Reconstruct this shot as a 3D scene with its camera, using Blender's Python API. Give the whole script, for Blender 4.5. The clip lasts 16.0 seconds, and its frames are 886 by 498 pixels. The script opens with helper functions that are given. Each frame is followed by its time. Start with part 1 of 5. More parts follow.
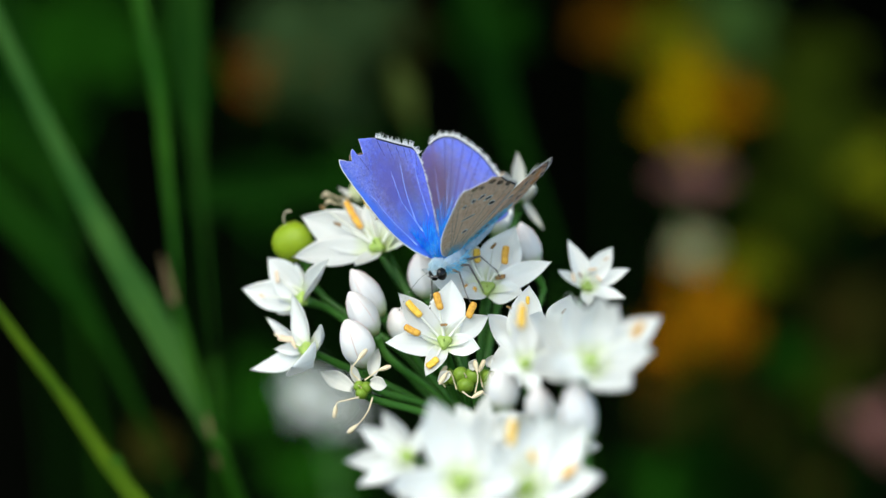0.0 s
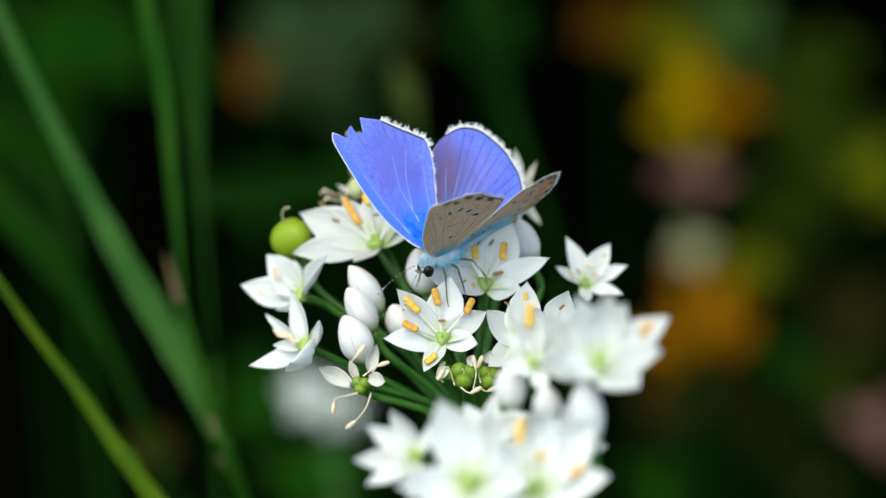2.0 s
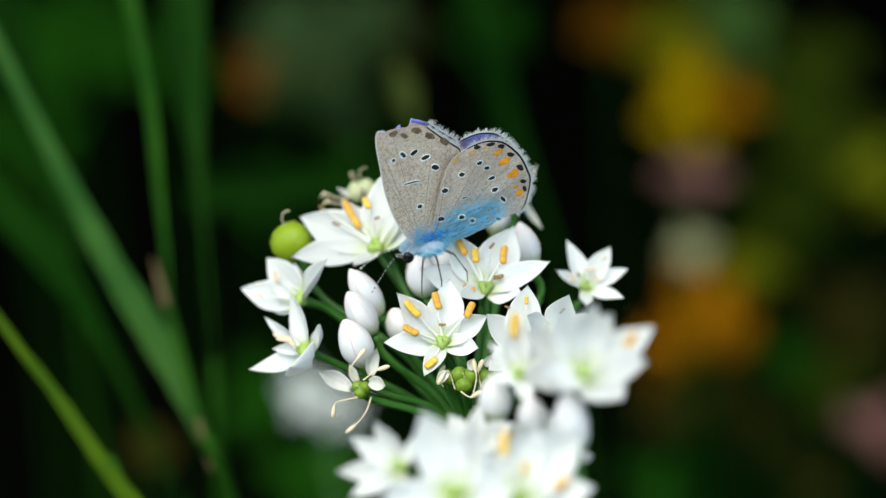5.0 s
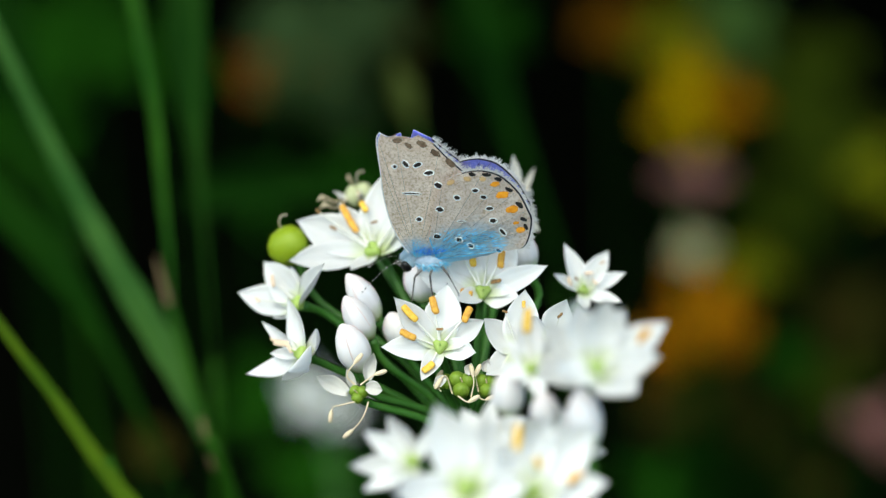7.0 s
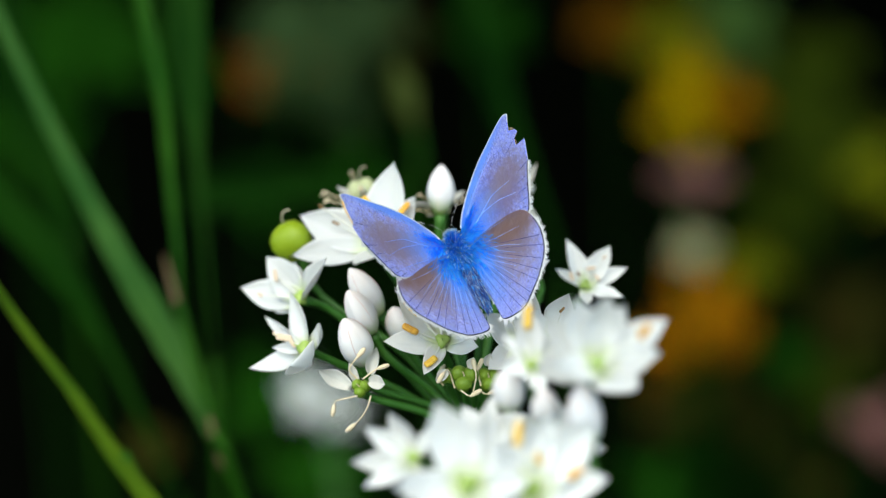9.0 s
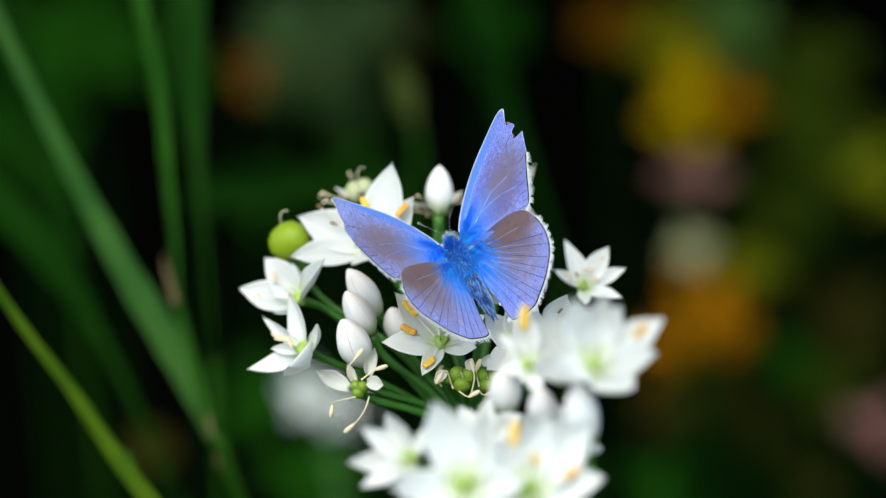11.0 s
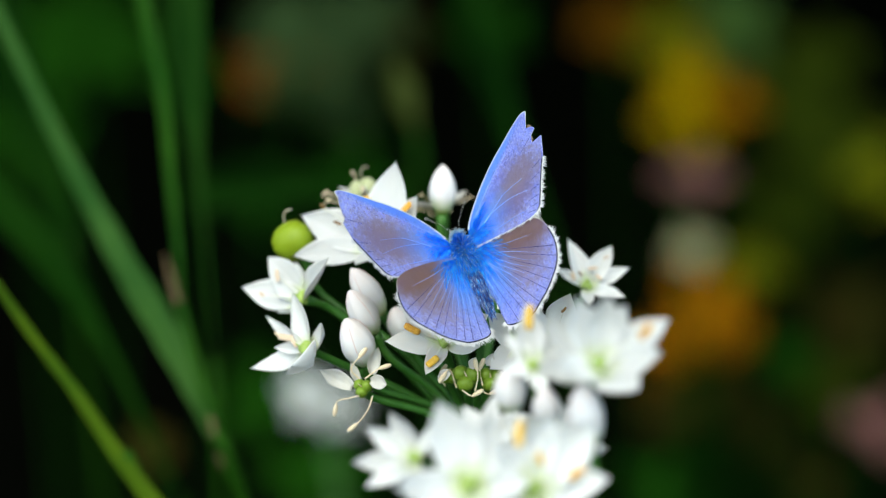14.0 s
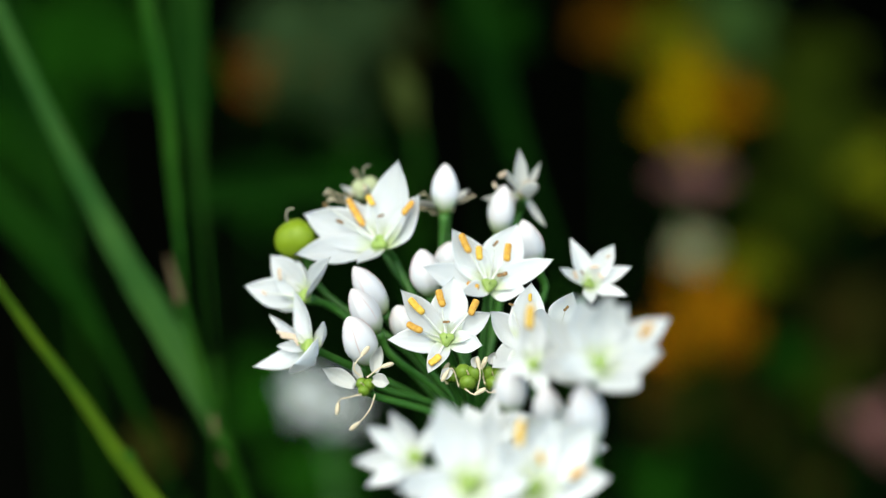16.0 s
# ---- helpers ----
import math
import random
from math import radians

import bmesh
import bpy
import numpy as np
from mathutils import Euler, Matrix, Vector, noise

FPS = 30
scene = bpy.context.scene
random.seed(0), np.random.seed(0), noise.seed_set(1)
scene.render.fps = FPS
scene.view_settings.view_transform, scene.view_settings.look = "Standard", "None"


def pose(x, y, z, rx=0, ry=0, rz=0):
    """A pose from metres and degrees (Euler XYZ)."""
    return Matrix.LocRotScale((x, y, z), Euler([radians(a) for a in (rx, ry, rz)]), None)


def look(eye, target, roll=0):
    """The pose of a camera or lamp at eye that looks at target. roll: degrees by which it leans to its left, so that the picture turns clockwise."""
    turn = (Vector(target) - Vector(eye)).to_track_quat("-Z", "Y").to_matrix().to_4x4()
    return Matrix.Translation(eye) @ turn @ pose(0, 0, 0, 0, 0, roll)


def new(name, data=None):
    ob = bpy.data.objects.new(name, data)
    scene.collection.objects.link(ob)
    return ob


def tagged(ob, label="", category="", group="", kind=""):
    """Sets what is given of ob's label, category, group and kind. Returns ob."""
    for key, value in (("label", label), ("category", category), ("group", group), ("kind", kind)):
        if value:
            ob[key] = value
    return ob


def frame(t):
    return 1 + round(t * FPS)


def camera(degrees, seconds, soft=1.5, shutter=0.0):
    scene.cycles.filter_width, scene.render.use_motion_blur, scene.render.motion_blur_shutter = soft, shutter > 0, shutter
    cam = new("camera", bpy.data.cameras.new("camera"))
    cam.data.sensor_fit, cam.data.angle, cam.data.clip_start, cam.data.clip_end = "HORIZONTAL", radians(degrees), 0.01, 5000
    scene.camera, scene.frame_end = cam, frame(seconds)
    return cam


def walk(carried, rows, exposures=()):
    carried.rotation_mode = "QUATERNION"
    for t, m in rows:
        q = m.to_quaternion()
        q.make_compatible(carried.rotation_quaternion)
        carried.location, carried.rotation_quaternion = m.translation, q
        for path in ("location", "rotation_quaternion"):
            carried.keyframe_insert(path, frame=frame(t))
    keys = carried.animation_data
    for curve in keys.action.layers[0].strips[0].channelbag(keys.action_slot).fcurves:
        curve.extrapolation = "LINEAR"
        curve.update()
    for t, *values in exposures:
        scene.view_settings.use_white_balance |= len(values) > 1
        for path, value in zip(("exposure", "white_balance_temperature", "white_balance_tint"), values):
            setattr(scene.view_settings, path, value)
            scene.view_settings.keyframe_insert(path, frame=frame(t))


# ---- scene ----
# a still camera on a long macro lens, wide open
cam = camera(14.0, 16.0, soft=1.25, shutter=0.5)
EYE, FOCUS = (0, -0.31721, 0.56792), (0, 0, 0.42)
cam.data.dof.use_dof = True
cam.data.dof.focus_distance = 0.342
cam.data.dof.aperture_fstop = 15
walk(cam, [(0, look(EYE, FOCUS)), (16.0, look(EYE, FOCUS))], exposures=((0, 0.96, 6900, -1), (16.0, 0.96, 6900, -1)))

# ---- daylight ----
SUN_UP, SUN_TURN = radians(60), radians(208)
world = bpy.data.worlds.new("sky")
scene.world = world
world.use_nodes = True
wn = world.node_tree
sky = wn.nodes.new("ShaderNodeTexSky")
sky.sky_type, sky.sun_disc = "NISHITA", False
sky.sun_elevation, sky.sun_rotation = SUN_UP, SUN_TURN
wn.links.new(sky.outputs[0], wn.nodes["Background"].inputs[0])
wn.nodes["Background"].inputs[1].default_value = 0.145
sun = new("sun", bpy.data.lights.new("sun", "SUN"))
sun.data.energy, sun.data.angle, sun.data.color = 2.05, radians(66), (1, 0.95, 0.87)
way = Vector((math.sin(SUN_TURN) * math.cos(SUN_UP), math.cos(SUN_TURN) * math.cos(SUN_UP), math.sin(SUN_UP)))
sun.matrix_world = look(way * 5, (0, 0, 0))


# ---- materials ----
def mat(name, a, b, scale=800, rough=0.6, bump=0.0, thin=0.0, fine=None, metal=0.0, sheen=0.0, gloss=0.3, passed=None, dark=None):
    """Two colours mixed by noise of that many waves a metre; thin: the share of light that passes; fine: a colour for small flecks."""
    m = bpy.data.materials.new(name)
    m.use_nodes = True
    nt = m.node_tree
    n, ln = nt.nodes, nt.links
    p = n["Principled BSDF"]
    co = n.new("ShaderNodeTexCoord")
    no = n.new("ShaderNodeTexNoise")
    no.inputs["Scale"].default_value, no.inputs["Detail"].default_value = scale, 5
    ln.new(co.outputs["Object"], no.inputs["Vector"])
    rp = n.new("ShaderNodeValToRGB")
    rp.color_ramp.elements[0].position, rp.color_ramp.elements[1].position = 0.35, 0.65
    rp.color_ramp.elements[0].color, rp.color_ramp.elements[1].color = (*a, 1), (*b, 1)
    ln.new(no.outputs[0], rp.inputs[0])
    colour = rp.outputs[0]
    oi = n.new("ShaderNodeObjectInfo")
    hs = n.new("ShaderNodeHueSaturation")
    mr = n.new("ShaderNodeMapRange")
    mr.inputs[3].default_value, mr.inputs[4].default_value = 0.86, 1.1
    ln.new(oi.outputs["Random"], mr.inputs[0])
    ln.new(mr.outputs[0], hs.inputs["Value"])
    ln.new(colour, hs.inputs["Color"])
    colour = hs.outputs[0]
    for fine, grain, lo, hi in ((fine, 8, 0.44, 0.74), (dark, 5, 0.56, 0.70)):
        if not fine:
            continue
        n2 = n.new("ShaderNodeTexNoise")
        n2.inputs["Scale"].default_value, n2.inputs["Detail"].default_value = scale * grain, 3
        ln.new(co.outputs["Object"], n2.inputs["Vector"])
        r2 = n.new("ShaderNodeValToRGB")
        r2.color_ramp.elements[0].position, r2.color_ramp.elements[1].position = lo, hi
        ln.new(n2.outputs[0], r2.inputs[0])
        mx = n.new("ShaderNodeMix")
        mx.data_type = "RGBA"
        mx.inputs[7].default_value = (*fine, 1)
        ln.new(r2.outputs[0], mx.inputs[0])
        ln.new(colour, mx.inputs[6])
        colour = mx.outputs[2]
    ln.new(colour, p.inputs["Base Color"])
    p.inputs["Roughness"].default_value, p.inputs["Metallic"].default_value = rough, metal
    p.inputs["Sheen Weight"].default_value, p.inputs["Specular IOR Level"].default_value = sheen, gloss
    if bump:
        bp = n.new("ShaderNodeBump")
        bp.inputs["Strength"].default_value, bp.inputs["Distance"].default_value = bump, 0.2 / scale
        ln.new(no.outputs[0], bp.inputs["Height"])
        ln.new(bp.outputs[0], p.inputs["Normal"])
    if thin:
        tr = n.new("ShaderNodeBsdfTranslucent")
        if passed:
            tr.inputs[0].default_value = (*passed, 1)
        else:
            ln.new(colour, tr.inputs[0])
        ms = n.new("ShaderNodeMixShader")
        ms.inputs[0].default_value = thin
        ln.new(p.outputs[0], ms.inputs[1])
        ln.new(tr.outputs[0], ms.inputs[2])
        ln.new(ms.outputs[0], n["Material Output"].inputs[0])
    return m


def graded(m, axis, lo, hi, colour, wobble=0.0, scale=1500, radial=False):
    """Lays another colour over m's: full at lo, none at hi, along an axis of the object or out from its origin."""
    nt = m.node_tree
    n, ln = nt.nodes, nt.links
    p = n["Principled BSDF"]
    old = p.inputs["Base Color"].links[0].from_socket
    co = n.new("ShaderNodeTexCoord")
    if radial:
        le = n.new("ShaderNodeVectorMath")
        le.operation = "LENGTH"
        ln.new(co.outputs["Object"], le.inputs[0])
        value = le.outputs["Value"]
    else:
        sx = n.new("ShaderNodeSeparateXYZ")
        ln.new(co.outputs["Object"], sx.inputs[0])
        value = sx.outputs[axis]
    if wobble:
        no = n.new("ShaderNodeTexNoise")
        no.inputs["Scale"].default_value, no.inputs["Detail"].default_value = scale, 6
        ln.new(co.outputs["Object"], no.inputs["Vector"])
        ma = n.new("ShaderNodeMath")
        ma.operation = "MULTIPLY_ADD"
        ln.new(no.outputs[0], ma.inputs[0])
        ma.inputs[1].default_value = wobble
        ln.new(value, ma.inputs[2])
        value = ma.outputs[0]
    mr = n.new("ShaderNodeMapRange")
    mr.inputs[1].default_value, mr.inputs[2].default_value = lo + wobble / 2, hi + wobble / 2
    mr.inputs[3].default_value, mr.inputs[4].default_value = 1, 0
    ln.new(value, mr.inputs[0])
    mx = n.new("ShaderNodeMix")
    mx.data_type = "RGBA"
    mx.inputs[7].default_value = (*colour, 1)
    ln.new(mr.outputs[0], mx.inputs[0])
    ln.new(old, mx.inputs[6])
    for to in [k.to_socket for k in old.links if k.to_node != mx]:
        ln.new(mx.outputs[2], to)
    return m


M_PETAL = graded(mat("petal_white", (0.84, 0.86, 0.87), (0.89, 0.89, 0.89), 2.2, 0.5, 0.03, 0.42), 1, 0.04, 0.30, (0.66, 0.74, 0.42), 0.12, 3)
M_BUD = graded(mat("bud_white", (0.82, 0.83, 0.87), (0.87, 0.85, 0.86), 3, 0.45, 0.02, 0.2), 2, 0.04, 0.36, (0.28, 0.42, 0.08), 0.2, 3)
graded(M_BUD, 2, 1.02, 0.62, (0.85, 0.77, 0.77), 0.3, 2)
M_PINK = mat("bud_rib_pink", (0.74, 0.52, 0.50), (0.82, 0.68, 0.66), 900, 0.6)
M_FILAMENT = mat("filament_white", (0.78, 0.80, 0.72), (0.84, 0.84, 0.8), 900, 0.5, 0, 0.2)
M_ANTHER = mat("anther_orange", (0.44, 0.18, 0.02), (0.70, 0.38, 0.05), 5, 0.85, 0.12, 0, (0.80, 0.50, 0.14))
M_ANTHER_Y = mat("anther_yellow", (0.58, 0.29, 0.02), (0.82, 0.52, 0.06), 5, 0.85, 0.12, 0, (0.86, 0.62, 0.16))
M_ANTHER_C = mat("anther_cream", (0.62, 0.46, 0.32), (0.74, 0.60, 0.46), 2500, 0.75, 0.4)
M_ANTHER_B = mat("anther_brown", (0.10, 0.065, 0.04), (0.30, 0.17, 0.06), 4, 0.8)
M_OVARY = mat("ovary_green", (0.25, 0.38, 0.07), (0.36, 0.48, 0.13), 900, 0.35, 0.1, 0.1)
M_POD = mat("pod_green", (0.13, 0.24, 0.008), (0.30, 0.37, 0.02), 260, 0.38, 0.15, 0.05)
M_POD_S = mat("pod_deep_green", (0.11, 0.21, 0.015), (0.23, 0.34, 0.04), 600, 0.32, 0.2, 0.05)
M_POD_P = mat("pod_pale_cream", (0.42, 0.48, 0.24), (0.55, 0.56, 0.36), 600, 0.5, 0.2, 0.15)
M_STAMEN = mat("stamen_cream", (0.70, 0.56, 0.36), (0.80, 0.70, 0.52), 1500, 0.6, 0.3, 0.1)
M_STALK = mat("stalk_green", (0.028, 0.11, 0.014), (0.055, 0.165, 0.026), 300, 0.4, 0.1)
M_DRY = mat("dried_petal", (0.55, 0.48, 0.34), (0.68, 0.62, 0.5), 800, 0.7, 0.3, 0.3)
M_DRY_W = mat("withered_petal", (0.68, 0.67, 0.62), (0.78, 0.77, 0.74), 800, 0.6, 0.3, 0.3)
M_BLADE = mat("grass_dull", (0.018, 0.0724, 0.0108), (0.0428, 0.118, 0.0198), 120, 0.6, 0.2, 0.2, gloss=0.1)
M_BLADE_Y = mat("grass_yellow", (0.0286, 0.0806, 0.0013), (0.065, 0.124, 0.0026), 120, 0.6, 0.2, 0.25, gloss=0.1)
M_BLADE_G = mat("grass_bright", (0.00936, 0.0562, 0.00187), (0.0206, 0.0842, 0.00374), 120, 0.6, 0.2, 0.25, gloss=0.1)
# grass behind the flowers: the shade there is painted into these two darker greens
M_BLADE_SHADE = mat("grass_green_painted_shade", (0.0029, 0.0217, 0.0013), (0.00797, 0.0391, 0.00261), 60, 0.6, 0.2, 0.2, gloss=0.02)
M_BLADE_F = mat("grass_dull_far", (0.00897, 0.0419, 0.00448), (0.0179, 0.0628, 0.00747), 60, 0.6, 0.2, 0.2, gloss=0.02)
M_BLADE_P = mat("grass_pale", (0.039, 0.0564, 0.0109), (0.0585, 0.0777, 0.0182), 60, 0.7, 0.2, 0.2, gloss=0.02)
M_SHEATH = mat("sheath_straw", (0.10, 0.07, 0.03), (0.17, 0.12, 0.06), 300, 0.7, 0.3, 0.2)
# soil round the bed: deep shade is put into its near-black colour
M_GROUND = graded(mat("meadow_and_soil_painted_shade", (0.025, 0.05, 0.012), (0.05, 0.075, 0.02), 12, 0.95, 0.5, gloss=0.0), 0, 1.45, 1.75, (0.0028, 0.0032, 0.0018), 0.7, 2.5, True)
M_LEAF = mat("leaf_deep_green", (0.00667, 0.0534, 0.0025), (0.02, 0.0867, 0.005), 60, 0.55, 0.2, 0.2, gloss=0.02)
M_LEAF_L = mat("leaf_light_green", (0.054, 0.12, 0.0216), (0.0896, 0.162, 0.036), 60, 0.55, 0.2, 0.2, gloss=0.02)
M_LEAF_O = mat("leaf_orange_brown", (0.347, 0.118, 0.00252), (0.488, 0.197, 0.00504), 60, 0.6, 0.2, 0.2, gloss=0.02)
M_LEAF_R = mat("leaf_reddish", (0.225, 0.063, 0.009), (0.315, 0.0945, 0.0112), 60, 0.6, 0.2, 0.2, gloss=0.02)
M_LEAF_B = mat("leaf_rust_brown", (0.118, 0.045, 0.00214), (0.172, 0.0728, 0.00321), 60, 0.6, 0.2, 0.2, gloss=0.02)
M_LEAF_K = mat("leaf_dead_brown", (0.0312, 0.0264, 0.0048), (0.054, 0.0432, 0.0072), 60, 0.6, 0.2, 0.2, gloss=0.02)
M_YELLOW = mat("petal_yellow", (0.535, 0.32, 0.00321), (0.643, 0.418, 0.00535), 60, 0.6, 0.1, 0.2, gloss=0.02)
M_PINKPETAL = mat("petal_dusky_pink", (0.234, 0.0975, 0.0878), (0.332, 0.156, 0.137), 60, 0.6, 0.1, 0.2, gloss=0.02)
UPPER = dict(scale=700, rough=0.5, bump=0.8, thin=0.27, sheen=0.2, passed=(0.95, 0.8, 0.58), dark=(0.035, 0.045, 0.22))
M_UPPER = mat("wing_upper_blue", (0.12, 0.19, 0.66), (0.23, 0.31, 0.90), fine=(0.58, 0.65, 0.97), **UPPER)
M_UPPER_H = mat("hindwing_upper_blue", (0.14, 0.20, 0.64), (0.25, 0.32, 0.88), fine=(0.58, 0.64, 0.96), **UPPER)


def shimmer(m, colour, rough, straight, slant):
    """The blue shine of wing scales: a broad tinted gloss over the pigment, stronger where one looks straight at the scales."""
    nt = m.node_tree
    n, ln = nt.nodes, nt.links
    out = n["Material Output"].inputs[0]
    old = out.links[0].from_socket
    gl = n.new("ShaderNodeBsdfGlossy")
    gl.inputs["Color"].default_value, gl.inputs["Roughness"].default_value = (*colour, 1), rough
    ln.new(n["Bump"].outputs[0], gl.inputs["Normal"])
    lw = n.new("ShaderNodeLayerWeight")
    lw.inputs["Blend"].default_value = 0.5
    share = n.new("ShaderNodeMapRange")
    share.interpolation_type = "SMOOTHSTEP"
    share.inputs[1].default_value, share.inputs[2].default_value = 0.15, 0.42
    share.inputs[3].default_value, share.inputs[4].default_value = straight, slant
    ln.new(lw.outputs["Facing"], share.inputs[0])
    ms = n.new("ShaderNodeMixShader")
    keep = n.new("ShaderNodeMath")
    keep.name = "shine"
    keep.operation = "MULTIPLY"
    keep.inputs[1].default_value = 1
    ln.new(share.outputs[0], keep.inputs[0])
    ln.new(keep.outputs[0], ms.inputs[0])
    ln.new(old, ms.inputs[1])
    ln.new(gl.outputs[0], ms.inputs[2])
    ln.new(ms.outputs[0], out)


def patch(m, centre, radii, turn, colour, most, soft=0.5, grain=900, rough_edge=0.5, worn=0.0):
    """Scales of another colour, or worn ones, in a ragged oval of the wing; millimetres from the hinge."""
    nt = m.node_tree
    n, ln = nt.nodes, nt.links
    p = n["Principled BSDF"]
    old = p.inputs["Base Color"].links[0].from_socket
    co = n.new("ShaderNodeTexCoord")
    ab = n.new("ShaderNodeVectorMath")
    ab.operation = "MULTIPLY"
    sx = n.new("ShaderNodeSeparateXYZ")
    ln.new(co.outputs["Object"], sx.inputs[0])
    out = n.new("ShaderNodeMath")
    out.operation = "ABSOLUTE"
    ln.new(sx.outputs[0], out.inputs[0])
    xy = n.new("ShaderNodeCombineXYZ")
    ln.new(out.outputs[0], xy.inputs[0])
    ln.new(sx.outputs[1], xy.inputs[1])
    mp = n.new("ShaderNodeMapping")
    mp.vector_type = "TEXTURE"
    mp.inputs["Location"].default_value = (centre[0] / 1000, centre[1] / 1000, 0)
    mp.inputs["Rotation"].default_value = (0, 0, radians(turn))
    mp.inputs["Scale"].default_value = (radii[0] / 1000, radii[1] / 1000, 1)
    ln.new(xy.outputs[0], mp.inputs["Vector"])
    le = n.new("ShaderNodeVectorMath")
    le.operation = "LENGTH"
    ln.new(mp.outputs[0], le.inputs[0])
    no = n.new("ShaderNodeTexNoise")
    no.inputs["Scale"].default_value, no.inputs["Detail"].default_value, no.inputs["Roughness"].default_value = grain, 7, 0.65
    ln.new(co.outputs["Object"], no.inputs["Vector"])
    ad = n.new("ShaderNodeMath")
    ad.operation = "MULTIPLY_ADD"
    ad.inputs[1].default_value = rough_edge * 2
    ln.new(no.outputs[0], ad.inputs[0])
    ln.new(le.outputs["Value"], ad.inputs[2])
    mr = n.new("ShaderNodeMapRange")
    mr.interpolation_type = "SMOOTHSTEP"
    mr.inputs[1].default_value, mr.inputs[2].default_value = 1 - soft + rough_edge, 1 + soft + rough_edge
    mr.inputs[3].default_value, mr.inputs[4].default_value = most, 0
    ln.new(ad.outputs[0], mr.inputs[0])
    if worn:
        # worn scales have lost their shine
        less = n.new("ShaderNodeMath")
        less.operation = "MULTIPLY_ADD"
        less.inputs[1].default_value, less.inputs[2].default_value = -worn, 1
        ln.new(mr.outputs[0], less.inputs[0])
        shine = n["shine"].inputs[1]
        if shine.links:
            both = n.new("ShaderNodeMath")
            both.operation = "MULTIPLY"
            ln.new(shine.links[0].from_socket, both.inputs[0])
            ln.new(less.outputs[0], both.inputs[1])
            ln.new(both.outputs[0], shine)
        else:
            ln.new(less.outputs[0], shine)
    mx = n.new("ShaderNodeMix")
    mx.data_type = "RGBA"
    mx.inputs[7].default_value = (*colour, 1)
    ln.new(mr.outputs[0], mx.inputs[0])
    ln.new(old, mx.inputs[6])
    for to in [k.to_socket for k in old.links if k.to_node != mx]:
        ln.new(mx.outputs[2], to)
    return m


for m in (M_UPPER, M_UPPER_H):
    shimmer(m, (0.08, 0.17, 0.92), 0.72, 0.62, 0.05)
# worn grey-brown middles, a brown front edge of the hindwing, blue along the leading edge and at the base
patch(M_UPPER, (7.4, -1.9), (5.0, 2.5), -8, (0.20, 0.16, 0.22), 0.8, 0.6, 1700, 1.2, worn=0.3)
patch(M_UPPER, (8.2, -2.0), (3.8, 1.8), -8, (0.13, 0.09, 0.09), 0.55, 0.4, 2600, 1.5)
patch(M_UPPER, (7.0, 1.75), (7.5, 0.55), 1, (0.04, 0.27, 0.98), 0.85, 0.6, 1200, 0.3)
patch(M_UPPER, (0.5, -0.2), (4.4, 2.6), -10, (0.0, 0.27, 1.0), 0.95, 0.85, 1200, 0.3)
patch(M_UPPER_H, (4.4, -4.4), (4.4, 3.4), -45, (0.20, 0.155, 0.18), 0.85, 0.6, 1700, 1.1, worn=0.5)
patch(M_UPPER_H, (5.2, -4.6), (3.0, 2.0), -40, (0.13, 0.09, 0.09), 0.55, 0.5, 1600, 1.0)
patch(M_UPPER_H, (6.0, -2.7), (5.0, 1.9), -32, (0.115, 0.06, 0.045), 0.95, 0.4, 1400, 0.35, worn=0.5)
patch(M_UPPER_H, (0.2, -2.4), (2.2, 4.4), 14, (0.0, 0.27, 1.0), 0.7, 0.85, 1400, 0.4)
UNDER = dict(scale=600, rough=0.7, bump=0.4, thin=0.42, passed=(1.0, 0.52, 0.18), dark=(0.44, 0.36, 0.28))
M_UNDER = mat("wing_under_tan", (0.79, 0.70, 0.60), (0.93, 0.86, 0.77), fine=(0.40, 0.33, 0.26), **UNDER)
M_UNDER_H = mat("wing_under_grey_blue_base", (0.84, 0.78, 0.71), (0.96, 0.92, 0.86), fine=(0.42, 0.36, 0.30), **UNDER)
patch(M_UNDER_H, (0.6, -3.0), (2.1, 3.9), 12, (0.10, 0.50, 0.84), 0.88, 0.8, 1800, 0.7)
graded(M_UNDER, 0, 0.0008, 0.0028, (0.20, 0.50, 0.80), 0.002, 2600, True)
M_MARGIN = mat("wing_edge_dark", (0.012, 0.012, 0.02), (0.03, 0.025, 0.04), 900, 0.7)
M_FRINGE = mat("wing_fringe_white", (0.80, 0.80, 0.80), (0.88, 0.88, 0.87), 2500, 0.8, 0, 0.4)
M_VEIN = mat("vein_pale_blue", (0.24, 0.40, 0.92), (0.36, 0.50, 0.95), 900, 0.5)
M_VEIN_D = mat("vein_dusky", (0.05, 0.045, 0.15), (0.11, 0.10, 0.32), 900, 0.6)
M_VEIN_U = mat("vein_brown", (0.36, 0.29, 0.22), (0.46, 0.39, 0.31), 900, 0.7)
M_SPOT = mat("spot_black", (0.01, 0.01, 0.012), (0.03, 0.025, 0.02), 2500, 0.7)
M_RING = mat("spot_ring_white", (0.82, 0.80, 0.77), (0.90, 0.89, 0.87), 2500, 0.8)
M_SMUDGE = mat("smudge_brown", (0.11, 0.0715, 0.044), (0.209, 0.149, 0.099), 2500, 0.8)
M_LUNULE = mat("lunule_orange", (0.72, 0.25, 0.01), (0.85, 0.36, 0.03), 2500, 0.7)
M_LUNULE_P = mat("lunule_pale", (0.55, 0.36, 0.18), (0.62, 0.42, 0.2), 2500, 0.7)
